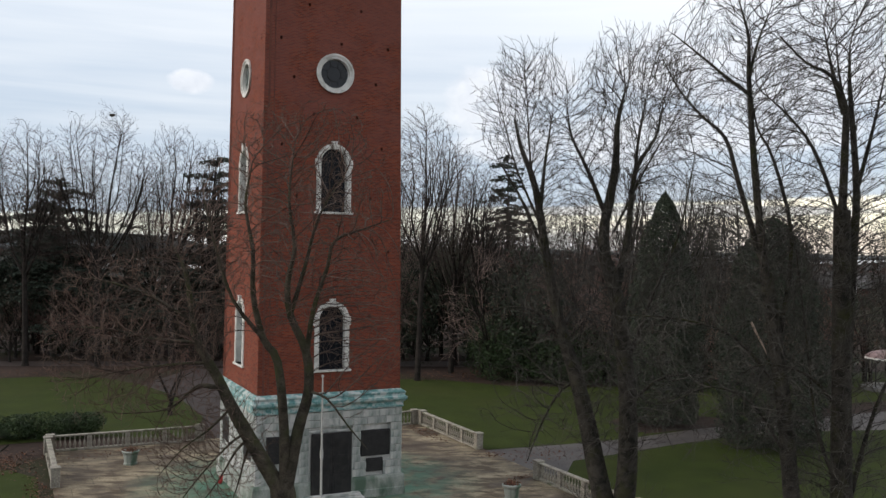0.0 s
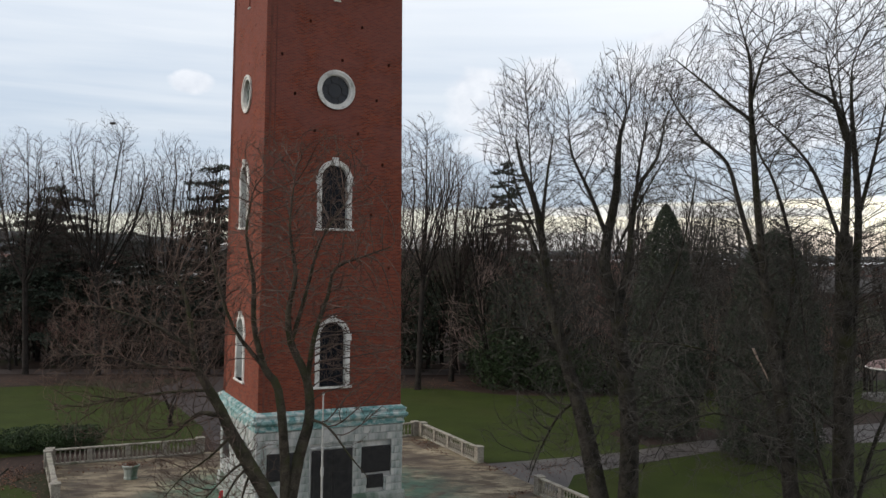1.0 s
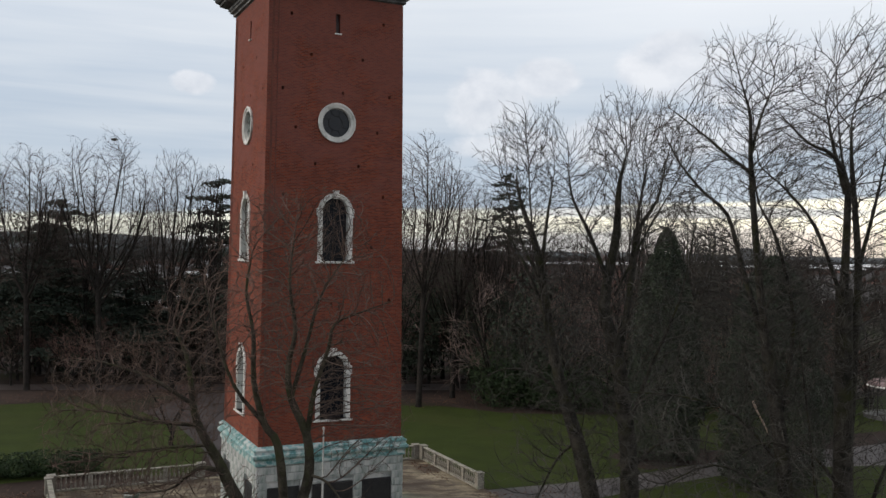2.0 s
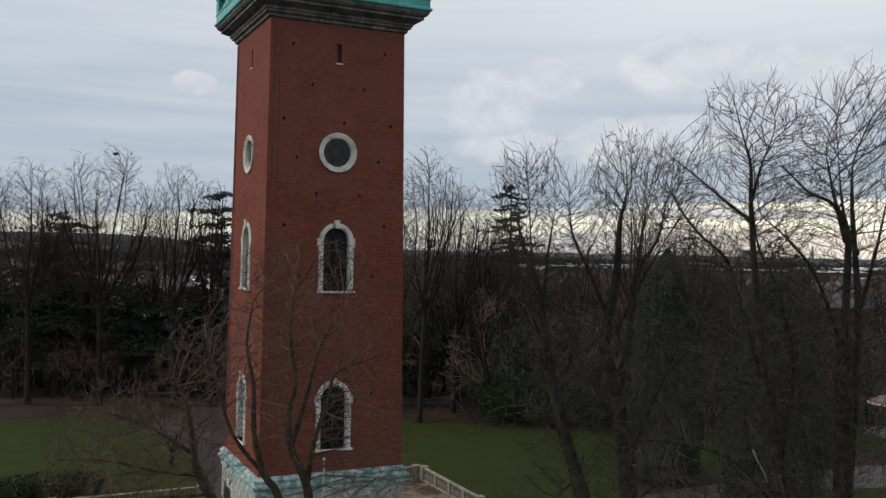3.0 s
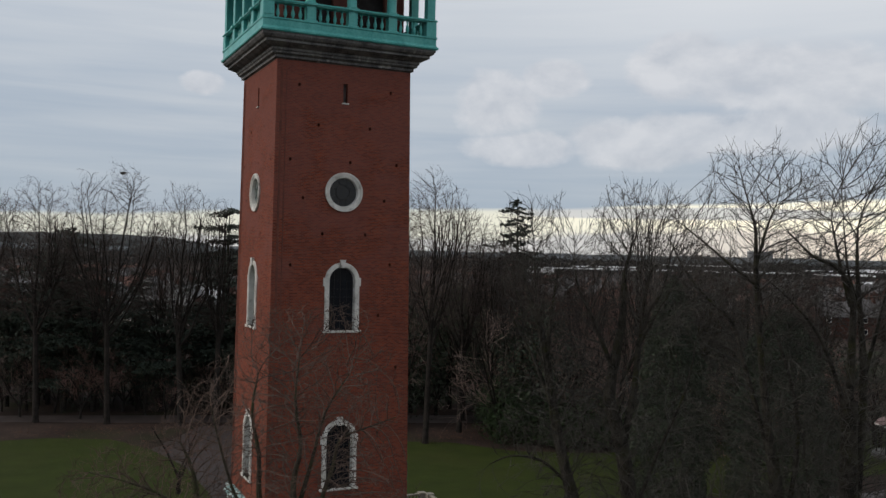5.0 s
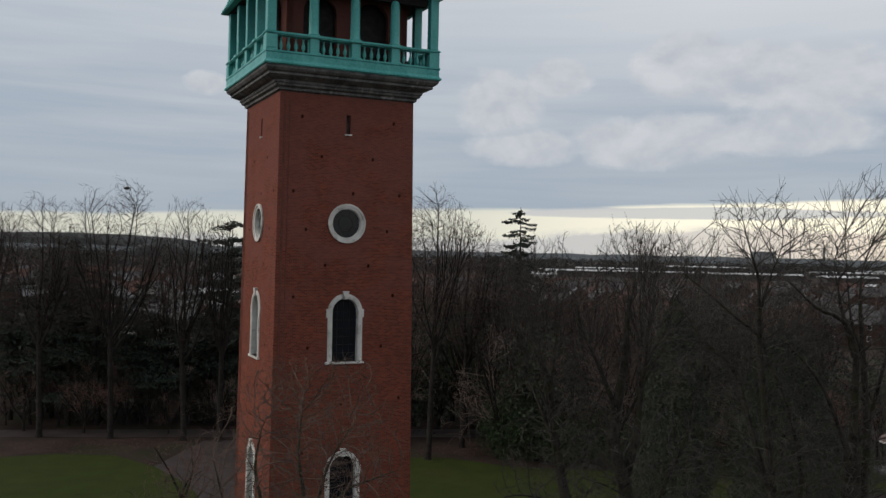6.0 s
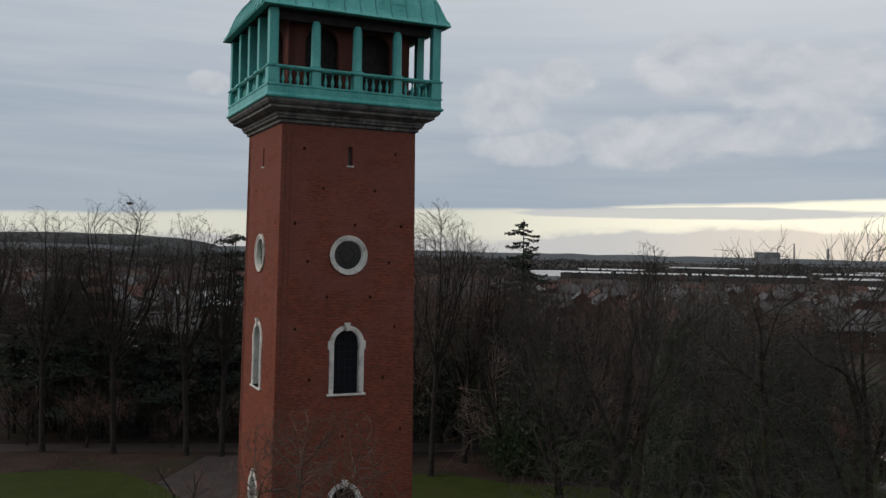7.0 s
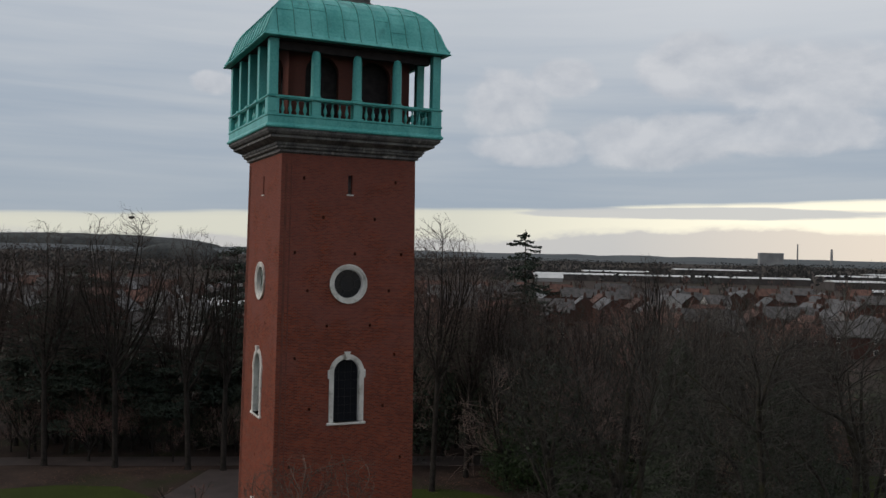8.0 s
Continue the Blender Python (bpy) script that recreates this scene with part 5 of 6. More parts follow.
def cedar_meshes(seed, height, width, tiers=11, count=7000, bare=0.2, spire=False):
    """A cedar: a trunk with flat, spreading tiers of needles."""
    r = random.Random(seed)
    wood = [([(0, 0, -0.2), (r.gauss(0, .2), r.gauss(0, .2), height * 0.5), (r.gauss(0, .2), r.gauss(0, .2), height * 0.98)], [0.55, 0.34, 0.04], 8)]
    C, Nn = [], []
    limbs = []
    for k in range(tiers):
        f = bare + (1 - bare) * (k + 0.5) / tiers
        for j in range(r.randint(6, 8)):
            a = r.random() * 2 * math.pi
            prof = (1.03 - f) ** 0.70 if spire else (0.55 + 0.9 * f if f < 0.5 else 1.42 * (1.02 - f) ** 0.55)
            L = max(0.5, width / 2 * prof * r.uniform(0.55, 1.1))
            z = height * f + r.gauss(0, 0.25)
            rise = r.uniform(-0.16, 0.10) * L
            end = (L * math.cos(a), L * math.sin(a), z + rise)
            wood.append(([(0, 0, z - 0.2), (end[0] * 0.5, end[1] * 0.5, z + 0.12 * L), end], [0.10, 0.06, 0.02], 4))
            limbs.append((a, L, z, rise))
    total = sum(l[1] ** 1.5 for l in limbs)
    for a, L, z, rise in limbs:
        for _ in range(int(count * L ** 1.5 / total)):
            s = r.random() ** 0.75
            off = r.gauss(0, 0.26) * L * (0.35 + 0.65 * s)
            x, y = s * L * math.cos(a) - off * math.sin(a), s * L * math.sin(a) + off * math.cos(a)
            C.append((x, y, z + 0.12 * L * (1 - abs(2 * s - 1)) + rise * s + r.gauss(0, 0.09)))
            Nn.append((0.15 * math.cos(a), 0.15 * math.sin(a), 1))
    V, F = leaf_quads(r, C, Nn, 0.265, 0.45)
    return tubes("trunk", wood, BARK), quad_mesh("crown", V, F, CEDAR, False)


def bush_meshes(seed, sx, sy, sz, leaf=0.16, count=6000, material=None):
    """An evergreen bush of uneven lobes."""
    r = random.Random(seed)
    lobes = [(r.uniform(-0.6, 0.6) * sx / 2, r.uniform(-0.6, 0.6) * sy / 2, sz * r.uniform(0.25, 0.62), r.uniform(0.26, 0.42)) for _ in range(9)] + [(0, 0, sz * 0.45, 0.5)]
    C, Nn = [], []
    while len(C) < count:
        lx, ly, lz, s = r.choice(lobes)
        v = Vector((r.gauss(0, 1), r.gauss(0, 1), r.gauss(0, 1))).normalized()
        k = 1 + 0.25 * noise.noise(v * 3 + Vector((seed, lx, ly)))
        p = (lx + v.x * s * sx * k * 0.9, ly + v.y * s * sy * k * 0.9, lz + v.z * s * sz * k)
        if p[2] < 0.02:
            continue
        C.append(p)
        Nn.append(tuple(v))
    V, F = leaf_quads(r, C, Nn, leaf, 1.3)
    stems = tubes("stem", [([(0, 0, -0.1), (l[0] * 0.5, l[1] * 0.5, l[2] * 0.6), (l[0], l[1], l[2] + 0.1)], [0.09, 0.05, 0.02], 5) for l in lobes], BARK)
    return stems, quad_mesh("foliage", V, F, material or LAUREL, False)


def fir_meshes(seed, height, count=14000):
    """A pointed fir: whorls of limbs that droop and turn up at their ends, hung with needles."""
    r = random.Random(seed)
    wood = [([(0, 0, -0.2), (0.1, 0, height * 0.5), (0.0, 0.1, height)], [0.45, 0.26, 0.03], 8)]
    C, Nn = [], []
    z = height - 0.5
    limbs = []
    while z > height * 0.15:
        down = height - z
        a0 = r.uniform(0, 6.28)
        for k in range(r.randint(3, 5)):
            a = a0 + 1.7 * k + r.uniform(-0.5, 0.5)
            jump = r.uniform(-0.45, 0.45)
            L = min(5.6, 0.6 + 0.95 * down ** 0.72) * r.uniform(0.45, 1.2)
            line = []
            for i in range(6):
                s = i / 5
                line.append((L * s * math.cos(a), L * s * math.sin(a), z + jump + L * (0.10 * s - 0.62 * s * s + 0.48 * s ** 3.5)))
            wood.append((line, [0.07 - 0.011 * i for i in range(6)], 4))
            limbs.append((L, line))
        z -= r.uniform(0.55, 0.95)
    total = sum(L for L, _ in limbs)
    for L, line in limbs:
        for _ in range(int(count * L / total)):
            f = 0.15 + 0.85 * r.random()
            i = min(int(f * 5), 4)
            p = Vector(line[i]).lerp(Vector(line[i + 1]), f * 5 - i)
            w = 0.05 + 0.09 * L * (1 - f)
            C.append((p.x + r.gauss(0, w), p.y + r.gauss(0, w), p.z - abs(r.gauss(0, 0.14)) + 0.04))
            Nn.append((r.gauss(0, 0.5), r.gauss(0, 0.5), 0.6))
    V, F = leaf_quads(r, C, Nn, 0.2, 0.5)
    return tubes("trunk", wood, BARK), quad_mesh("crown", V, F, CEDAR, False)


# ---------------------------------------------------------------- near trees
trained_tree("bare_tree", -7.6, -21.7, [
    (0.5, 0.36, (0.0, -0.3), (0.0, 3.0), (0.0, 5.2), (-0.1, 6.0)),
    (0.25, 0.03, (-0.1, 5.7), (-1.1, 7.3), (-1.7, 8.3), (-2.1, 9.1), (-2.8, 10.3), (-3.0, 11.4), (-3.2, 12.4), (-3.6, 13.2)),
    (0.09, 0.015, (-2.0, 8.8), (-2.7, 8.85), (-3.2, 8.5), (-3.9, 8.0), (-5.5, 7.8)),
    (0.07, 0.015, (-2.8, 10.2), (-4.1, 10.3), (-5.7, 10.6), (-7.0, 10.6)),
    (0.07, 0.015, (-2.9, 10.8), (-4.2, 11.6), (-5.4, 12.0), (-6.4, 12.2)),
    (0.06, 0.015, (-2.4, 9.6), (-3.6, 9.5), (-5.0, 9.3), (-6.4, 9.0)),
    (0.17, 0.02, (0.0, 5.8), (0.0, 7.6), (-0.2, 9.7), (-0.6, 10.4), (-0.9, 11.7), (-0.9, 13.1), (-1.1, 14.4), (-0.9, 15.6)),
    (0.2, 0.02, (0.1, 5.9), (0.4, 7.6), (0.7, 8.8), (0.6, 10.0), (0.1, 11.1), (0.0, 12.1), (0.2, 13.2), (0.0, 14.6), (0.1, 15.9)),
    (0.09, 0.015, (0.6, 9.8), (0.8, 11.3), (1.2, 12.6), (1.4, 13.4), (2.3, 13.8), (3.1, 14.1)),
    (0.08, 0.015, (0.1, 11.1), (0.5, 12.6), (0.9, 14.2), (1.6, 15.4)),
    (0.08, 0.015, (-0.6, 10.4), (-1.5, 11.6), (-2.0, 13.2), (-2.3, 14.6)),
    (0.05, 0.012, (-1.1, 7.3), (-1.5, 6.9), (-2.0, 6.0), (-2.6, 5.2)),
    (0.05, 0.01, (-1.1, 7.4), (-1.35, 7.4), (-1.9, 6.9), (-2.8, 5.8), (-3.3, 4.9)),
    (0.05, 0.01, (-1.0, 7.2), (-1.25, 6.7), (-1.5, 5.8), (-1.9, 4.7)),
    (0.05, 0.01, (-1.7, 8.2), (-2.4, 7.5), (-3.2, 6.9), (-4.0, 6.0)),
    (0.05, 0.012, (0.6, 8.8), (1.3, 8.6), (2.0, 7.8), (2.6, 7.2)),
], 11, "bare spreading tree with crooked mossy limbs before the tower", [
    (0.4, 0.0, 14.0, 2.9, 3.7, 1.0), (-4.6, 0.0, 10.5, 3.0, 2.8, 0.9), (-2.3, 0.0, 7.0, 1.9, 1.9, 0.45), (2.2, 0.0, 11.0, 1.5, 2.4, 0.3), (-2.8, 0.5, 13.0, 1.6, 2.2, 0.35),
], count=15000, twig=BROWN_TWIG, bark=MOSSY_BARK, step=0.21, kill=0.22, keep=1.1, jitter=0.10, up=0.02, least=0.0070, sprigs=0.9, sprig=0.34, out=0.22)

trained_tree("bare_tree", 7.0, -18.9, [
    (0.78, 0.66, (0.0, -0.3), (-0.05, 1.71), (-0.05, 2.25)),
    (0.48, 0.04, (-0.14, 1.89), (-0.63, 3.88), (-1.09, 6.14), (-1.54, 7.95), (-2.08, 9.67), (-2.62, 11.93), (-3.26, 15.74), (-3.89, 17.55), (-4.16, 18.81)),
    (0.1, 0.02, (-3.08, 14.83), (-2.9, 17.0), (-2.62, 18.99)),
    (0.1, 0.02, (-2.71, 12.66), (-3.8, 15.19), (-4.89, 17.0)),
    (0.5, 0.04, (0.09, 1.89), (0.45, 3.88), (0.45, 7.5), (-0.09, 11.57), (-0.63, 13.56), (-0.18, 16.46), (-0.09, 18.45), (0.18, 19.72)),
    (0.11, 0.02, (-0.45, 14.47), (-1.27, 16.46), (-1.99, 17.91), (-2.17, 18.99)),
    (0.17, 0.03, (-0.09, 11.39), (0.36, 13.84), (0.63, 16.46), (1.45, 17.91), (1.72, 19.17)),
    (0.09, 0.02, (0.54, 15.37), (0.72, 17.55), (1.0, 19.36)),
    (0.1, 0.02, (0.36, 8.5), (1.27, 11.21), (2.35, 13.93), (2.9, 17.09)),
    (0.07, 0.02, (-1.54, 7.95), (-2.35, 7.23), (-3.08, 5.78), (-3.53, 4.51)),
    (0.08, 0.02, (0.36, 6.69), (1.45, 7.95), (2.71, 8.31), (3.98, 8.13)),
    (0.08, 0.02, (-2.08, 9.67), (-3.26, 10.67), (-4.53, 10.85), (-5.43, 10.49)),
    (0.08, 0.02, (-2.75, 11.9), (-3.2, 14.5), (-3.6, 17.0), (-3.8, 19.6)),
    (0.06, 0.02, (-3.2, 14.5), (-4.1, 16.5), (-4.7, 18.6)),
    (0.06, 0.02, (-0.2, 14.0), (1.0, 16.5), (2.3, 18.8)),
], 23, "tall bare lime with two trunks beside the terrace", [
    (-3.8, 0.0, 18.4, 1.85, 3.2, 2.4), (0.5, 0.0, 18.8, 2.6, 3.3, 2.4), (-1.6, 0.0, 16.4, 2.0, 2.6, 0.6), (-0.8, 0.0, 12.0, 4.2, 3.2, 0.8), (-1.0, 0.0, 7.5, 4.2, 2.6, 0.25),
], "tall bare park trees", count=22000, sprouts=70, least=0.0095, sprigs=1.2)

trained_tree("bare_tree", 6.9, -26.5, [
    (0.31, 0.22, (1.7, -0.3), (1.4, 4.0), (1.0, 8.4), (0.4, 12.6)),
    (0.15, 0.03, (0.4, 12.4), (0.0, 15.0), (-0.3, 17.3), (-0.5, 19.0), (-0.6, 20.2), (-0.9, 21.0)),
    (0.07, 0.02, (-0.4, 18.4), (-1.2, 19.0), (-1.9, 19.6), (-2.9, 20.4)),
    (0.1, 0.02, (0.3, 12.8), (-0.5, 15.6), (-0.9, 17.1), (-1.7, 17.9), (-2.4, 18.8), (-2.9, 19.8)),
    (0.09, 0.02, (0.8, 10.0), (1.3, 13.6), (0.7, 16.4), (0.2, 17.5), (0.0, 19.0)),
    (0.06, 0.02, (-0.5, 19.0), (-0.2, 20.2), (0.1, 21.0)),
    (0.06, 0.02, (1.0, 8.6), (-0.6, 10.4), (-2.4, 11.0), (-4.2, 11.1)),
    (0.06, 0.02, (1.2, 6.4), (0.0, 8.2), (-1.4, 8.8), (-3.0, 8.2)),
], 37, "tall bare park tree with upswept leaning limbs", [
    (-0.3, 0.0, 19.6, 2.3, 3.4, 1.0), (-2.2, 0.0, 18.2, 1.6, 2.4, 0.45), (0.0, 0.0, 14.0, 2.6, 3.2, 0.6), (-1.2, 0.0, 9.5, 3.4, 3.0, 0.3),
], "tall bare park trees", count=11000, sprouts=70, least=0.0085, sprigs=1.0)

trained_tree("bare_tree", 9.6, -27.8, [
    (0.42, 0.27, (0.0, -0.3), (-0.1, 4.0), (-0.2, 8.4), (-0.3, 14.7)),
    (0.15, 0.02, (-0.3, 14.5), (-0.3, 17.0), (-0.4, 18.1), (-0.9, 19.0), (-1.8, 19.4), (-2.7, 20.2)),
    (0.1, 0.02, (-0.4, 17.8), (-0.8, 19.2), (-1.1, 20.6)),
    (0.18, 0.03, (-0.1, 9.0), (0.2, 13.0), (0.4, 15.3), (0.3, 17.9), (0.3, 19.2), (0.4, 20.4)),
    (0.08, 0.02, (-0.3, 14.2), (-1.2, 16.6), (-2.1, 17.8), (-3.0, 18.6)),
    (0.08, 0.02, (0.4, 17.4), (-0.1, 18.8), (-0.3, 20.4)),
    (0.09, 0.02, (0.3, 15.0), (0.9, 17.4), (1.3, 19.4)),
    (0.1, 0.02, (0.0, 4.5), (0.7, 7.5), (1.4, 9.4), (2.2, 10.8)),
    (0.08, 0.02, (-0.1, 5.2), (-0.9, 7.4), (-1.2, 10.0), (-1.6, 13.4)),
    (0.07, 0.02, (-0.2, 8.0), (-1.2, 9.2), (-2.6, 9.6), (-3.6, 9.2)),
], 41, "tall bare park tree with several upright stems", [
    (0.5, 0.0, 19.8, 2.5, 3.9, 1.0), (-1.9, 0.0, 18.6, 1.5, 2.4, 0.4), (0.2, 0.0, 13.5, 2.8, 3.4, 0.6), (-0.6, 0.0, 8.0, 3.2, 3.2, 0.35),
], "tall bare park trees", count=12000, sprouts=130, least=0.0085, sprigs=1.0)

# a torn stub hangs from the leaning tree
torn = tubes("torn_branch", [(smooth_line([ACROSS * u + AHEAD * w + Vector((0, 0, z)) for u, w, z in ((-0.28, -0.35, 11.0), (-0.12, -0.42, 10.62), (0.10, -0.45, 10.2), (0.20, -0.47, 9.95))]), [0.035, 0.045, 0.04, 0.03, 0.03, 0.03, 0.025, 0.02, 0.01, 0.008], 6)], TORN_WOOD)
leaning = bpy.data.objects["bare_tree.002"]
o = new("torn_branch", torn)
o.parent = leaning
o["label"] = "pale torn branch stub"
p = site(-20.5, 33.0)
stand("bare_tree", tree_meshes(67, OLD, 9.0, 0.16, fork=3, last=4, wide=0.44, bark=BARK), pose(p.x, p.y, 0, 0, 0, 160), "bare deciduous park tree with fine upswept twigs", "tree", "tall bare park trees")
for seed, u, d, h, rad in ((57, 19.4, 75.0, 20.5, 0.30), (61, 25.5, 76.0, 19.5, 0.30)):
    p = site(u, d)
    stand("bare_tree", crown_tree(seed, h, rad, [(0, 0, h * 0.70, h * 0.24, h * 0.30, 1.0)], 0.35, 10, 5500, 0.45, 0.012, TWIG, BARK), pose(p.x, p.y, 0), "bare deciduous park tree with a round crown of fine twigs", "tree", "tall bare park trees")

# ---------------------------------------------------------------- evergreens and bushes of the park
for seed, x, y, h, w in ((71, 30.4, 6.6, 17.8, 6.0), (73, 32.2, -2.6, 15.7, 7.2)):
    stand("yew_tree", conifer_meshes(seed, h, w, 0.10, 40000, round_top=seed > 71), pose(x, y, 0), "dense dark green conical yew on the lawn", "conifer", "yews on the lawn")
for seed, x, y, sx, sy, sz in ((81, 31.0, 31.5, 8.0, 7.0, 6.6), (83, 36.5, 27.0, 9.0, 7.0, 6.0), (85, 42.0, 22.0, 7.0, 6.0, 5.0)):
    stand("laurel_bush", bush_meshes(seed, sx, sy, sz, 0.115, 12500), pose(x, y, 0), "broad glossy dark evergreen bush at the lawn edge", "bush", "evergreen bushes", ("stem", "foliage"))
for seed, x, y, sx in ((91, -10.8, 17.6, 3.4), (93, -13.6, 18.2, 4.2), (95, -17.0, 18.6, 4.6)):
    stand("hedge_bush", bush_meshes(seed, sx, 2.6, 1.8, 0.07, 7500), pose(x, y, 0), "low dark evergreen shrub beside the terrace", "bush", "low shrubs", ("stem", "foliage"))
cedars = [cedar_meshes(101, 21.5, 19.0, 10, 11000), cedar_meshes(103, 24.0, 17.0, 11, 11000)]
for k, (u, d, s) in enumerate(((-47.6, 112, 1.0), (-27.5, 110, 1.0), (-53, 120, 0.86), (-40, 116, 0.66), (-32.5, 118, 0.58), (-44, 103, 0.64), (-34, 105, 0.60), (-52, 106, 0.66), (-38, 109, 0.62), (-30, 112, 0.55), (-23.5, 108, 0.74))):
    p = site(u, d)
    stand("cedar_tree", cedars[k % 2], pose(p.x, p.y, 0, 0, 0, 70 * k) @ Matrix.Scale(s, 4), "dark cedar with flat spreading tiers", "conifer", "cedars behind the lawn")
p = site(9.2, 131)
stand("fir_tree", fir_meshes(105, 27.4), pose(p.x, p.y, 0), "dark pointed fir with drooping tiered branches", "conifer")

# ---------------------------------------------------------------- far bare trees
def far_tree(seed, h, lobes, fork_at=0.42, limbs=10, count=9000):
    """A tall tree of the wood; each lobe of its crown: across, half width, top."""
    domes = [(ACROSS.x * u, ACROSS.y * u, top - 0.5 - 0.62 * (top - h * 0.52), hw, 0.62 * (top - h * 0.52), hw ** 1.5) for u, hw, top in lobes]
    return crown_tree(seed, h, 0.30, domes, fork_at, limbs, count)


# trees that stand out on the skyline: across, ahead, height, lobes of the crown
SKYLINE = [(-44.4, 97, 26.7, ((0.0, 3.6, 26.7), (-3.0, 2.6, 25.2), (2.4, 2.0, 24.2))), (-36.7, 97, 28.3, ((1.4, 3.0, 28.4), (-2.4, 2.6, 27.4), (3.9, 2.2, 24.8))), (-28.8, 97, 26.2, ((0.0, 3.2, 26.4), (2.3, 2.0, 24.8))),
           (-25.0, 97, 24.6, ((0.0, 2.2, 24.8),)), (-51.5, 100, 25.6, ((0.0, 3.4, 25.6),)), (-2.4, 91, 28.0, ((0.0, 3.6, 28.0), (2.4, 2.8, 25.6))), (1.0, 97, 25.0, ((0.0, 3.4, 25.0), (2.8, 2.4, 23.4))), (20.8, 101, 24.6, ((0.0, 2.6, 24.6),))]
for k, (u, d, h, lobes) in enumerate(SKYLINE):
    p = site(u, d)
    stand("bare_tree", far_tree(210 + k, h, lobes), pose(p.x, p.y, 0), "tall leafless tree with a rounded crown in the wood", "tree", "bare trees of the wood")
far_kinds = [far_tree(200 + k, 26.0, ((0.0, (4.2, 3.6, 4.6)[k], 26.0), (1.5 - k, 3.0, 24.0))) for k in range(3)]
FAR_TREES = [  # across, ahead, height, kind
    (-41.0, 104, 22.5, 0), (-33.5, 105, 22.5, 2), (-48.0, 108, 23.0, 1), (4.2, 96, 21.8, 1), (7.2, 107, 20.5, 0), (-6.5, 99, 25.5, 2), (10.5, 103, 20.0, 2), (14.5, 99, 20.0, 0), (26.0, 96, 20.0, 1), (31.0, 104, 20.5, 0),
    (36.5, 99, 19.0, 2), (42.0, 104, 18.5, 1), (49.0, 100, 19.0, 0), (20.0, 84, 17.0, 1), (29.5, 80, 17.0, 2), (45.5, 82, 18.0, 1)]
rt = random.Random(8)
for u, d, h, k in FAR_TREES:
    p = site(u, d)
    stand("bare_tree", far_kinds[k], pose(p.x, p.y, 0, 0, 0, rt.uniform(0, 360)) @ Matrix.Scale(h / 26.0, 4), "tall leafless tree in the wood behind the park", "tree", "bare trees of the wood")
nest = site(-35.5, 97.0, 26.9)
bm = bmesh.new()
bmesh.ops.create_icosphere(bm, subdivisions=2, radius=0.32)
for v in bm.verts:
    v.co *= 1 + 0.3 * noise.noise(v.co * 6)
    v.co.z *= 0.55
tagged(part("birds_nest", bm, TWIG), "dark twiggy rook nest high in a bare tree", "nest").matrix_basis = Matrix.Translation(nest)

# the undergrowth: smaller, twiggy trees and hollies
shrub_kinds = [tree_meshes(300 + k, SHRUB, 12.0, 0.2, 0.2, last=3, wide=0.40, fork=4 + k % 3, twig=(THICKET, RED_TWIG, IVY_TWIG, RED_TWIG, THICKET)[k]) for k in range(5)]
GARDEN = dict(SHRUB, kids=(9, 8, 0, 0, 0), sides=(4, 3, 3, 3, 3), least=0.06)
garden_kinds = [tree_meshes(340 + k, GARDEN, 11.0, 0.22, 0.2, last=2, wide=0.40, fork=4, twig=(RED_TWIG, FAR_TWIG, YEW)[k]) for k in range(3)]
holly_kinds = [bush_meshes(320 + k, 8, 8, 10, 0.155, 4400, YEW) for k in range(3)]


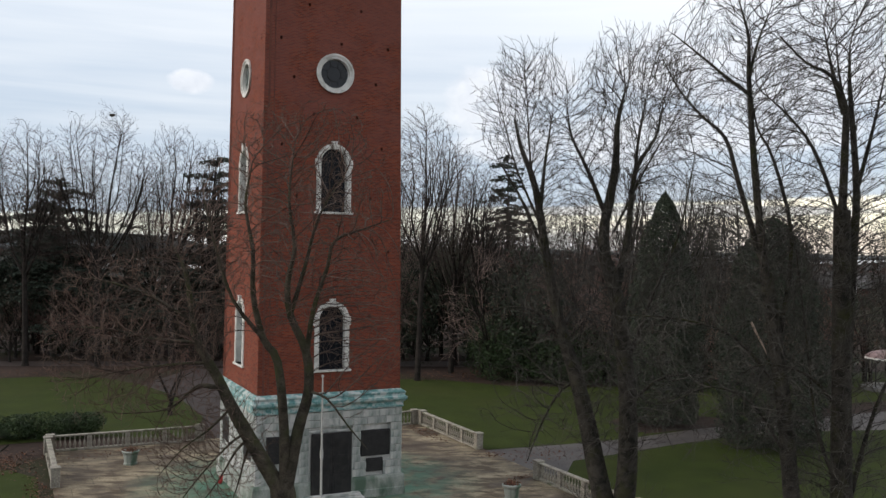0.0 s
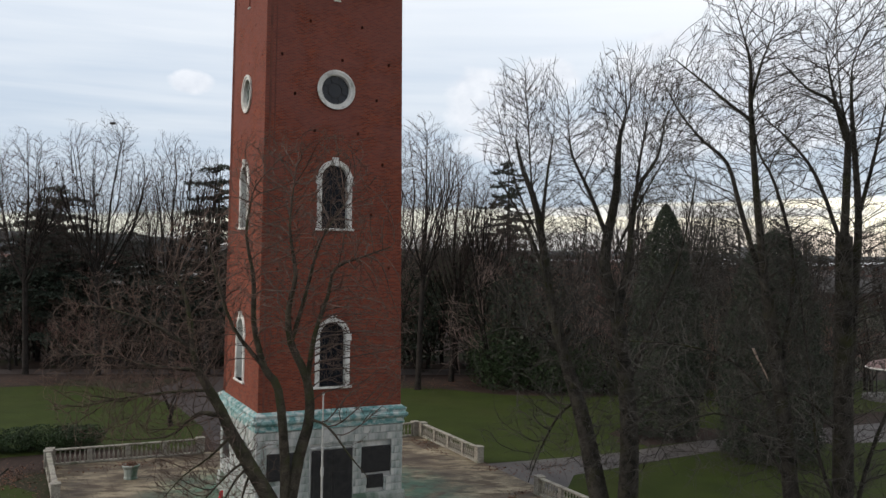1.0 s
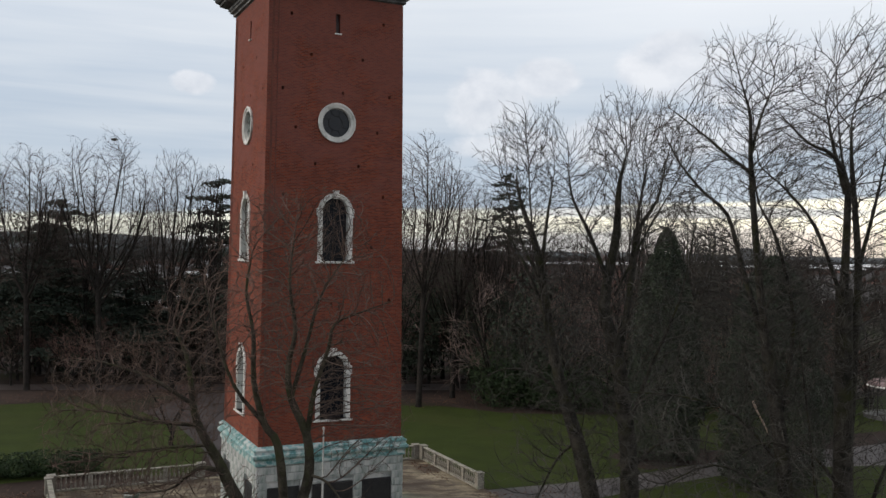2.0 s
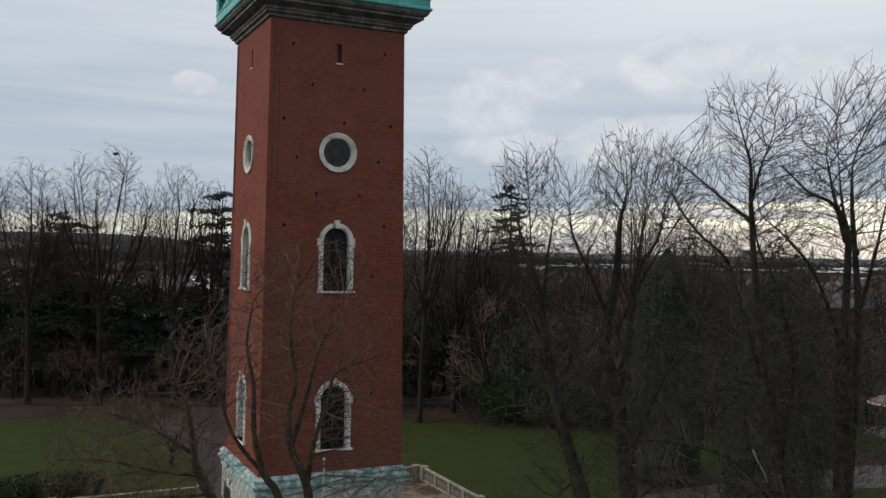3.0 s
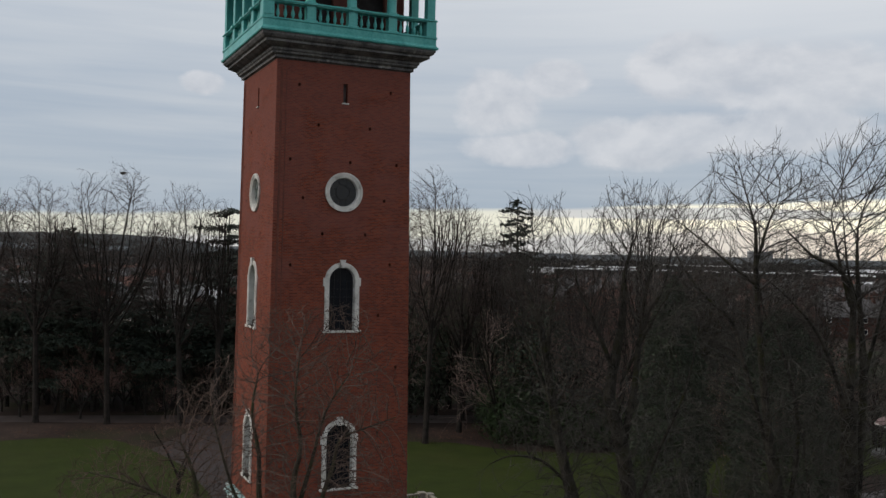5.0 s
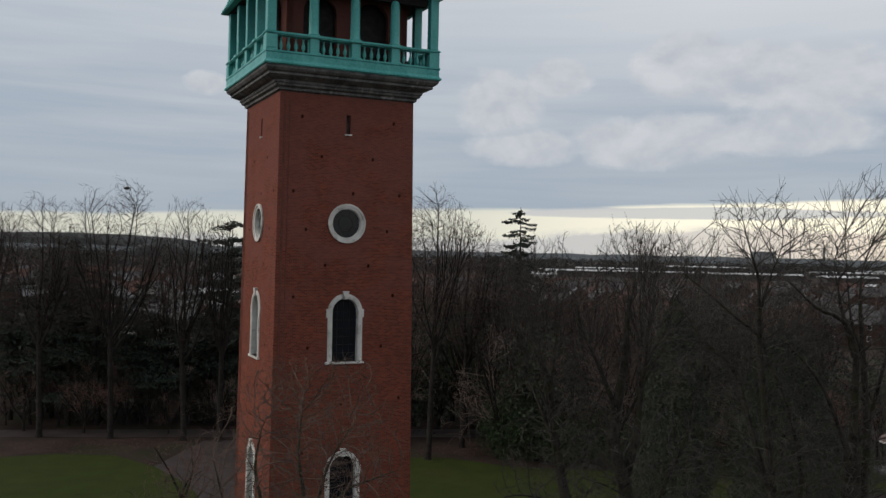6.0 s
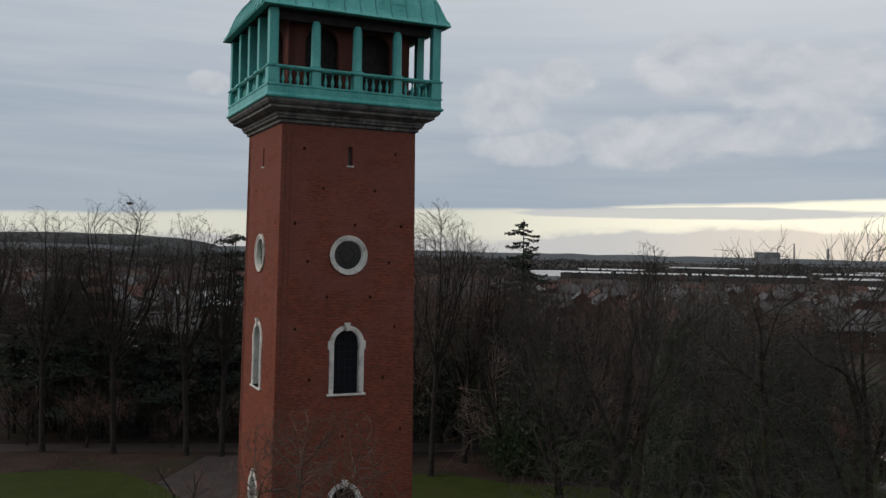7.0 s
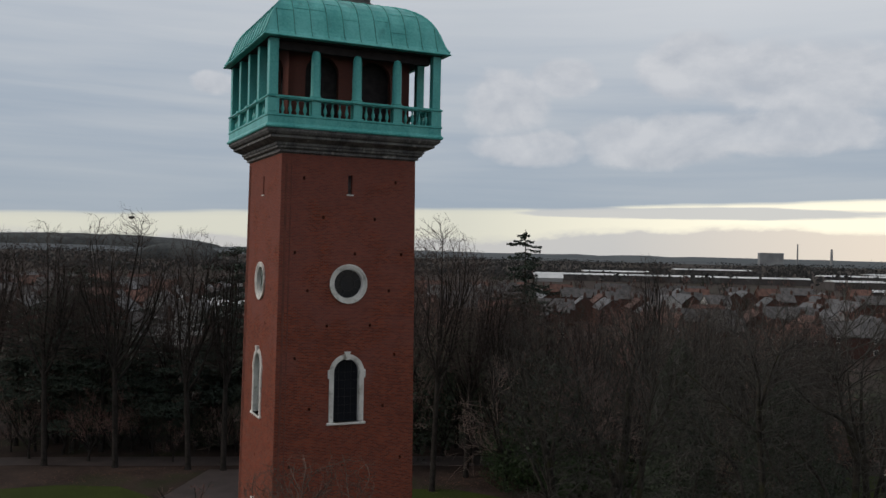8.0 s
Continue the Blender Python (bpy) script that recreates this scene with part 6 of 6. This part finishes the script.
def undergrowth():
    r = random.Random(77)
    # across at the middle of the zone, ahead, count, heights, share of evergreens
    zones = [(-60, -17, 99, 106, 26, 6, 10, 0.0), (4, 46, 92, 99, 14, 8, 12, 0.0), (-62, -19, 106, 116, 22, 9, 14, 0.55), (-64, -19, 116, 150, 22, 11, 16, 0.30), (-9, 9, 99, 112, 14, 13, 18.5, 0.35), (-9, 9, 112, 150, 12, 14, 19, 0.1),
             (5, 50, 90, 104, 28, 11, 17, 0.25), (6, 52, 104, 150, 32, 13, 18.5, 0.08), (20, 44, 60, 90, 22, 9, 14, 0.30), (-10, 70, 150, 180, 22, 12, 17, 0.0)]
    for u0, u1, d0, d1, n, h0, h1, ev in zones:
        for k in range(n):
            f = (k + r.random()) / n
            d = d0 + (d1 - d0) * r.random()
            u = (u0 + (u1 - u0) * f) * d / ((d0 + d1) / 2)
            p = site(u, d)
            h = r.uniform(h0, h1)
            if u / d > 0.26 or -0.36 < u / d < -0.23:
                h *= 0.74
            if d < 90 and p.x < 44 and p.y < 25 and not (p.x > 34 and p.y > 8):
                continue
            if d < 92 and u / d > 0.425:
                continue
            if r.random() < ev:
                stand("holly_bush", r.choice(holly_kinds), pose(p.x, p.y, 0, 0, 0, r.uniform(0, 360)) @ Matrix.Scale(h / 12.0, 4), "dark evergreen holly in the undergrowth", "bush", "undergrowth hollies", ("stem", "foliage"))
            else:
                stand("bare_shrub", r.choice(shrub_kinds), pose(p.x, p.y, 0, 0, 0, r.uniform(0, 360)) @ Matrix.Scale(h / 12.0, 4), "reddish brown leafless thicket tree", "tree", "thicket of the wood")
    # trees between the houses
    for k in range(300):
        d = 190 * 10 ** r.uniform(0, 0.62)
        lane = r.uniform(-0.53, 0.53)
        if d < 340 and -0.36 < lane < -0.24:
            continue
        p = site(lane * d, d)
        stand("garden_tree", r.choice(garden_kinds), pose(p.x, p.y, 0, 0, 0, r.uniform(0, 360)) @ Matrix.Scale(r.uniform(0.5, 1.0), 4), "brown leafless garden tree between the houses", "tree", "garden trees of the town")
    for k in range(30):
        d = r.uniform(165, 440)
        p = site(r.uniform(-0.52, 0.52) * d, d)
        stand("bare_shrub", r.choice(shrub_kinds), pose(p.x, p.y, 0, 0, 0, r.uniform(0, 360)) @ Matrix.Scale(r.uniform(0.6, 1.05), 4), "brown leafless garden tree between the houses", "tree", "garden trees of the town")


undergrowth()


def far_woods():
    """Hedges and copses of the plain beyond the town, too far to tell apart."""
    r = random.Random(31)
    C, Nn = [], []
    for _ in range(800):
        d = 760 * (10 ** r.uniform(0, 0.54))
        u = r.uniform(-0.58, 0.58) * d
        w, h = r.uniform(10, 34) * (0.6 + d / 1500), r.uniform(4, 9)
        for _ in range(14):
            p = site(u + r.uniform(-w, w), d + r.uniform(-6, 6))
            C.append((p.x, p.y, h * r.uniform(0.15, 0.95)))
            Nn.append((-AHEAD.x, -AHEAD.y, 0.3))
    V, F = leaf_quads(r, C, Nn, 2.6, 0.35)
    tagged(new("far_woods", quad_mesh("far_woods", V, F, FAR_WOOD, False)), "dark hedges and copses beyond the town", "woods", kind="stuff")


far_woods()

# ---------------------------------------------------------------- planters, flagpole, kiosk
def planter(x, y, label):
    e = thing("stone_planter", pose(x, y, 0.03), label, "planter", "stone planters on the terrace")
    part("pot", lathe(bmesh.new(), [(0.40, 0), (0.40, 0.10), (0.36, 0.14), (0.42, 0.60), (0.50, 0.72), (0.52, 0.80), (0.46, 0.84), (0.42, 0.80), (0.40, 0.70)], 20), BASE_STONE, e)
    r = random.Random(int(x * 10))
    C = [(r.gauss(0, 0.17), r.gauss(0, 0.17), 0.80 + abs(r.gauss(0, 0.10))) for _ in range(260)]
    V, F = leaf_quads(r, C, [(0, 0, 1)] * len(C), 0.07, 1.0)
    o = new("plants", quad_mesh("plants", V, F, PLANTS, False))
    o.parent = e
    o["label"] = "sparse faded winter bedding plants"
    return e


PLANTS = surface("faded_plants", ((0.06, 0.05, 0.02), (0.20, 0.09, 0.07)), 4, 20, 0.8, bump=0)
planter(-8.4, 8.1, "weathered round stone planter with faded plants")
planter(8.9, -7.4, "weathered round stone planter with faded plants")

POLE = surface("greyed_paint", ((0.30, 0.30, 0.29), (0.46, 0.455, 0.44)), 3, 30, 0.6, bump=0.1)
pole = thing("flagpole", pose(-1.15, -5.95, 0.03), "slender white painted pole before the tower door", "pole")
part("shaft", lathe(bmesh.new(), [(0.06, 0), (0.055, 2.8), (0.038, 6.6), (0.025, 6.72)], 12), POLE, pole)
part("collar", lathe(bmesh.new(), [(0.085, 0), (0.085, 0.4)], 12, pose(0, 0, 2.75)), POLE, pole)
part("finial", lathe(bmesh.new(), [(0.02, 6.7), (0.07, 6.74), (0.07, 6.82), (0.02, 6.87)], 10), POLE, pole)


def kiosk():
    p = site(44.3, 89.6)
    e = thing("park_kiosk", pose(p.x, p.y, 0), "small round park shelter with a maroon roof and white valance", "shelter")
    part("roof", lathe(bmesh.new(), [(2.4, 3.2), (2.2, 3.5), (1.7, 3.75), (0.9, 3.92), (0.1, 4.0)], 20), MAROON, e)
    part("valance", lathe(bmesh.new(), [(2.40, 3.08), (2.44, 3.10), (2.44, 3.22), (2.40, 3.24)], 20), PAINT, e)
    part("platform", lathe(bmesh.new(), [(2.7, 0), (2.7, 0.4), (0.0, 0.41)], 20), DARK_STONE, e)
    for k in range(8):
        a = 2 * math.pi * k / 8
        part("post", lathe(bmesh.new(), [(0.06, 0.4), (0.06, 3.2)], 8, pose(2.2 * math.cos(a), 2.2 * math.sin(a), 0)), BRONZE, e)


MAROON = surface("maroon_roof", ((0.16, 0.1, 0.1), (0.26, 0.19, 0.19)), 2, 14, 0.6)
kiosk()


# ---------------------------------------------------------------- the town beyond
def house_kind(seed, w, l, eaves, ridge, wall, roofm, chimneys=1, windows=True):
    """A plain gabled house: walls, roof, chimney, windows and a door."""
    r = random.Random(seed)
    e = thing("house", pose(0, 0, 0), "", "")
    bm = bmesh.new()
    vs = [bm.verts.new(c) for c in ((-w / 2, -l / 2, 0), (w / 2, -l / 2, 0), (w / 2, -l / 2, eaves), (0, -l / 2, ridge), (-w / 2, -l / 2, eaves), (-w / 2, l / 2, 0), (w / 2, l / 2, 0), (w / 2, l / 2, eaves), (0, l / 2, ridge), (-w / 2, l / 2, eaves))]
    for f in ((0, 1, 2, 3, 4), (9, 8, 7, 6, 5), (1, 6, 7, 2), (5, 0, 4, 9)):
        bm.faces.new([vs[i] for i in f])
    uv = bm.loops.layers.uv.new("UVMap")
    for f in bm.faces:
        for lp in f.loops:
            lp[uv].uv = (lp.vert.co.x + lp.vert.co.y, lp.vert.co.z)
    part("wall", bm, wall, e)
    bm = bmesh.new()
    o = 0.35
    k = (ridge - eaves) / (w / 2)
    prof = [(-w / 2 - o, eaves - k * o), (0, ridge), (w / 2 + o, eaves - k * o), (w / 2 + o, eaves - k * o + 0.18), (0, ridge + 0.2), (-w / 2 - o, eaves - k * o + 0.18)]
    a = [bm.verts.new((x, -l / 2 - 0.25, z)) for x, z in prof]
    b = [bm.verts.new((x, l / 2 + 0.25, z)) for x, z in prof]
    for i in range(6):
        bm.faces.new((a[i], a[(i + 1) % 6], b[(i + 1) % 6], b[i]))
    for q in (a, b):
        bm.faces.new((q[0], q[1], q[4], q[5]))
        bm.faces.new((q[1], q[2], q[3], q[4]))
    bmesh.ops.recalc_face_normals(bm, faces=bm.faces[:])
    part("roof", bm, roofm, e)
    for i in range(chimneys):
        y = -l / 2 + 0.6 if i == 0 else l / 2 - 0.6
        c = boxed(-0.45, 0.45, y - 0.35, y + 0.35, ridge - 0.8, ridge + 1.3)
        for px in (-0.25, 0.25):
            lathe(c, [(0.12, ridge + 1.3), (0.12, ridge + 1.7)], 8, pose(px, y, 0))
        part("chimney", c, HOUSE_CHIMNEY, e)
    for sy in (-1, 1) if windows else ():
        for x in (-w / 4, w / 4):
            for z in (1.0, eaves - 1.6):
                win = part("window", boxed(x - 0.55, x + 0.55, sy * l / 2 - 0.05, sy * l / 2 + 0.05, z, z + 1.3), PAINT, e)
                part("pane", boxed(x - 0.46, x + 0.46, sy * l / 2 - 0.07, sy * l / 2 + 0.07, z + 0.1, z + 1.2), GLASS, win)
    for sx in (-1, 1) if windows else ():
        for y in (-l / 4, l / 4):
            for z in (1.0, eaves - 1.6):
                win = part("window", boxed(sx * w / 2 - 0.05, sx * w / 2 + 0.05, y - 0.55, y + 0.55, z, z + 1.3), PAINT, e)
                part("pane", boxed(sx * w / 2 - 0.07, sx * w / 2 + 0.07, y - 0.46, y + 0.46, z + 0.1, z + 1.2), GLASS, win)
    return e


HOUSE_CHIMNEY = surface("chimney_brick", ((0.055, 0.032, 0.026), (0.090, 0.046, 0.036)), 3, 20, 0.9)
ROOF_TILE = surface("clay_tile_roof", ((0.075, 0.040, 0.032), (0.13, 0.068, 0.054)), 0.6, 6, 0.8, bump=0.2, per_object=0.2)
HOUSES = [(house_kind(1, 8.0, 9.0, 5.4, 8.6, HOUSE_BRICK, SLATE), "red brick house with a grey slate roof"), (house_kind(2, 7.5, 11.0, 5.2, 8.4, HOUSE_BRICK, ROOF_TILE, 2), "red brick house with a brown tiled roof"),
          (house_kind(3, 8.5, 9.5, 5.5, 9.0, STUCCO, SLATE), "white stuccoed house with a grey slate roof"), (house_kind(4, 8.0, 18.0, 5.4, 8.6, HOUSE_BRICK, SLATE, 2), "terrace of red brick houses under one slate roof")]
HOUSES += [(house_kind(5, 8.0, 9.0, 5.4, 8.6, HOUSE_BRICK, SLATE, 1, False), "red brick house with a grey slate roof"), (house_kind(6, 7.5, 11.0, 5.2, 8.4, HOUSE_BRICK, ROOF_TILE, 2, False), "red brick house with a brown tiled roof"),
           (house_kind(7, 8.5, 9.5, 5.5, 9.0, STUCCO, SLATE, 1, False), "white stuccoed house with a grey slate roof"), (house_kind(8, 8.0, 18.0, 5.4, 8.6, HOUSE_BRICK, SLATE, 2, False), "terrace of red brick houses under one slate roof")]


def town():
    r = random.Random(19)
    used = set()

    def place(kind, x, y, turn):
        e, label = HOUSES[kind]
        m = pose(x, y, 0, 0, 0, turn)
        if kind in used:
            o = copy_thing(e, m)
        else:
            used.add(kind)
            e.matrix_basis = m
            o = e
        tagged(o, label, "house", "houses of the town")

    for u, d, kind, turn in ((-61, 184, 2, 20), (-70, 205, 0, 80), (-52, 215, 1, -15), (80, 217, 1, 66), (68, 236, 0, 60), (96, 226, 3, 66), (55, 250, 1, 30), (112, 240, 0, 50), (-75, 240, 2, 30), (-100, 160, 0, 10)):
        p = site(u, d)
        place(kind, p.x, p.y, turn)
    for u, d, kind, turn in ((-96, 290, 2, -26), (-108, 300, 1, 64), (-84, 318, 2, 60), (-120, 310, 1, 70)):
        p = site(u, d)
        place(kind + 4, p.x, p.y, turn)
    for row in range(12):
        d = 250 + row * 20 + r.uniform(-3, 3)
        turn = r.choice((64, 60, 68, -26, -22)) + 0.0
        half = d * 0.56
        u = -half
        while u < half:
            if r.random() < (0.52 if d < 330 else 0.66):
                p = site(u, d + r.uniform(-6, 6))
                place(r.choices((0, 1, 2, 3), (4, 4, 1.2, 4))[0] + (4 if d > 260 else 0), p.x, p.y, turn + r.uniform(-4, 4) + r.choice((0, 0, 0, 90)))
            u += r.uniform(13, 26)
    # long pale sheds of the works
    for u, d, w, l, h, kind in ((183, 800, 234, 12, 7.4, 0), (262, 560, 46, 12, 6.4, 0), (72, 760, 24, 14, 5.0, 1), (240, 820, 60, 18, 6.5, 0), (300, 700, 40, 18, 8.5, 0), (390, 900, 80, 20, 8.5, 0), (-87, 302, 13, 7, 5.0, 1), (-73, 286, 15, 7, 4.6, 1), (165, 980, 70, 20, 7.0, 0), (300, 1100, 90, 20, 9, 0), (470, 1000, 60, 30, 9, 0)):
        p = site(u, d)
        e = thing("warehouse", pose(p.x, p.y, 0, 0, 0, -25.9 + r.uniform(-5, 5)), "long low warehouse with a pale metal roof", "warehouse", "works sheds beyond the town")
        part("wall", boxed(-w / 2, w / 2, -l / 2, l / 2, 0, h - 2.0), HAZE_WALL if kind else HOUSE_CHIMNEY_PALE, e)
        bm = bmesh.new()
        n = 8
        prof = [(-l / 2 - 0.6 + (l + 1.2) * i / n, h - 2.0 + 1.3 * math.sin(math.pi * i / n) * (3.2 if kind else 1)) for i in range(n + 1)]
        a = [bm.verts.new((-w / 2 - 0.5, y, z)) for y, z in prof]
        b = [bm.verts.new((w / 2 + 0.5, y, z)) for y, z in prof]
        for i in range(n):
            bm.faces.new((a[i], b[i], b[i + 1], a[i + 1]))
        bm.faces.new(a)
        bm.faces.new(b[::-1])
        part("roof", bm, METAL_ROOF, e)
    # haze is in the wall colour of the factory and its chimneys
    p = site(858, 2550)
    e = thing("factory", pose(p.x, p.y, 0, 0, 0, -25.9), "large factory block on the skyline, paled by painted haze", "factory")
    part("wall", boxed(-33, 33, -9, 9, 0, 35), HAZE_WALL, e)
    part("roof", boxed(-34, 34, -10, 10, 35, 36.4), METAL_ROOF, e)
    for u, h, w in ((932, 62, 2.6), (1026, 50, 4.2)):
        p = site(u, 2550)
        tagged(part("factory_chimney", lathe(bmesh.new(), [(w, 0), (w * 0.7, h)], 12), HAZE_WALL), "tall factory chimney on the skyline, paled by painted haze", "chimney", "factory chimneys").matrix_basis = pose(p.x, p.y, 0)


HOUSE_CHIMNEY_PALE = surface("brown_cladding", ((0.045, 0.04, 0.04), (0.08, 0.07, 0.068)), 0.1, 2, 0.8)
town()


def hills():
    """Low wooded hills along the horizon."""
    bm = bmesh.new()
    prev = None
    for i in range(97):
        a = radians(-70 + 140 * i / 96)
        d = Vector((math.sin(a + radians(25.9)), math.cos(a + radians(25.9)), 0))
        h = 15 + 8 * noise.noise((i * 0.21, 0, 4.0)) + 5 * noise.noise((i * 0.9, 3.0, 1.0))
        ring = [bm.verts.new(d * 2600 + Vector((0, 0, 0))), bm.verts.new(d * 3300 + Vector((0, 0, h * 0.8))), bm.verts.new(d * 4200 + Vector((0, 0, h * 1.15))), bm.verts.new(d * 4550)]
        if prev:
            for k in range(3):
                bm.faces.new((prev[k], prev[k + 1], ring[k + 1], ring[k]))
        prev = ring
    tagged(part("hills_backdrop", bm, HAZY_HILL, smooth=True), "low wooded hills on the horizon, haze in their blue-grey colour", "hills", kind="structure")
    # a small wooded hill, and a long dark ridge far behind it
    for u, d, wide, deep, high, label in ((-470, 1500, 60, 60, 26.5, "dark wooded hill beyond the houses"), (-1490, 3400, 560, 220, 57.0, "long dark wooded ridge on the horizon")):
        bm = bmesh.new()
        bmesh.ops.create_grid(bm, x_segments=40, y_segments=24, size=1)
        for v in bm.verts:
            f = max(0.0, 1 - v.co.x ** 2) * max(0.0, 1 - v.co.y ** 2)
            v.co = Vector((v.co.x * wide, v.co.y * deep, high * f ** 0.3 * (1 + 0.06 * noise.noise((v.co.x * 7, v.co.y * 7, 0))) - 0.5))
        p = site(u, d)
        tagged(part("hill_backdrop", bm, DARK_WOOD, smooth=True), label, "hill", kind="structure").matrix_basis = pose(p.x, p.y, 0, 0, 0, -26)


hills()


# ---------------------------------------------------------------- small things on the terrace and lawn
def wreath(x, y):
    bm = bmesh.new()
    r = random.Random(3)
    for k in range(26):
        a = 2 * math.pi * k / 26
        bmesh.ops.create_icosphere(bm, subdivisions=1, radius=r.uniform(0.06, 0.085), matrix=Matrix.Translation((0.19 * math.cos(a), r.uniform(-0.02, 0.02), 0.25 + 0.19 * math.sin(a))))
    ob = tagged(part("poppy_wreath", bm, POPPY), "red poppy wreath leaning against the stone base", "wreath")
    ob.matrix_basis = pose(x, y, 0.03, -14, 0, -90)


POPPY = surface("red_poppies", ((0.30, 0.015, 0.02), (0.45, 0.03, 0.03)), 8, 40, 0.7)
wreath(-4.5, 1.6)
stand("small_tree", tree_meshes(401, OLD, 6.2, 0.17, 0.1, last=4, fork=3, twig=RED_TWIG, wide=0.5), pose(-3.6, 23.5, 0), "small bare crooked tree on the lawn", "tree")


def fallen_leaves():
    """Brown leaves lying on the ground where they have drifted."""
    r = random.Random(14)
    C = []
    for x, y, rx, ry, n in ((12.9, 2.2, 1.2, 0.9, 120), (11.8, -3.6, 1.0, 0.6, 90), (-15.5, 11.0, 2.6, 3.2, 1500), (-13.6, 2.5, 0.7, 5.0, 500), (16.0, 0.8, 3.5, 2.0, 260), (4.0, 9.0, 8.0, 3.5, 220), (-8.0, 11.5, 4.5, 1.4, 420), (28.0, 36.0, 8.0, 4.0, 1200), (-8.0, 51.0, 12.0, 4.0, 1400), (11.9, 10.0, 0.8, 3.5, 300)):
        for _ in range(n):
            C.append((x + r.gauss(0, rx * 0.5), y + r.gauss(0, ry * 0.5), 0.045 + r.random() * 0.02))
    V, F = leaf_quads(r, C, [(0, 0, 1)] * len(C), 0.075, 0.35)
    tagged(new("fallen_leaves", quad_mesh("fallen_leaves", V, F, DEAD_LEAF, False)), "wet brown fallen leaves drifted on paving and lawn", "leaves", kind="stuff")


DEAD_LEAF = surface("dead_leaves", ((0.045, 0.022, 0.014), (0.13, 0.060, 0.034)), 2, 30, 0.7, bump=0)
fallen_leaves()
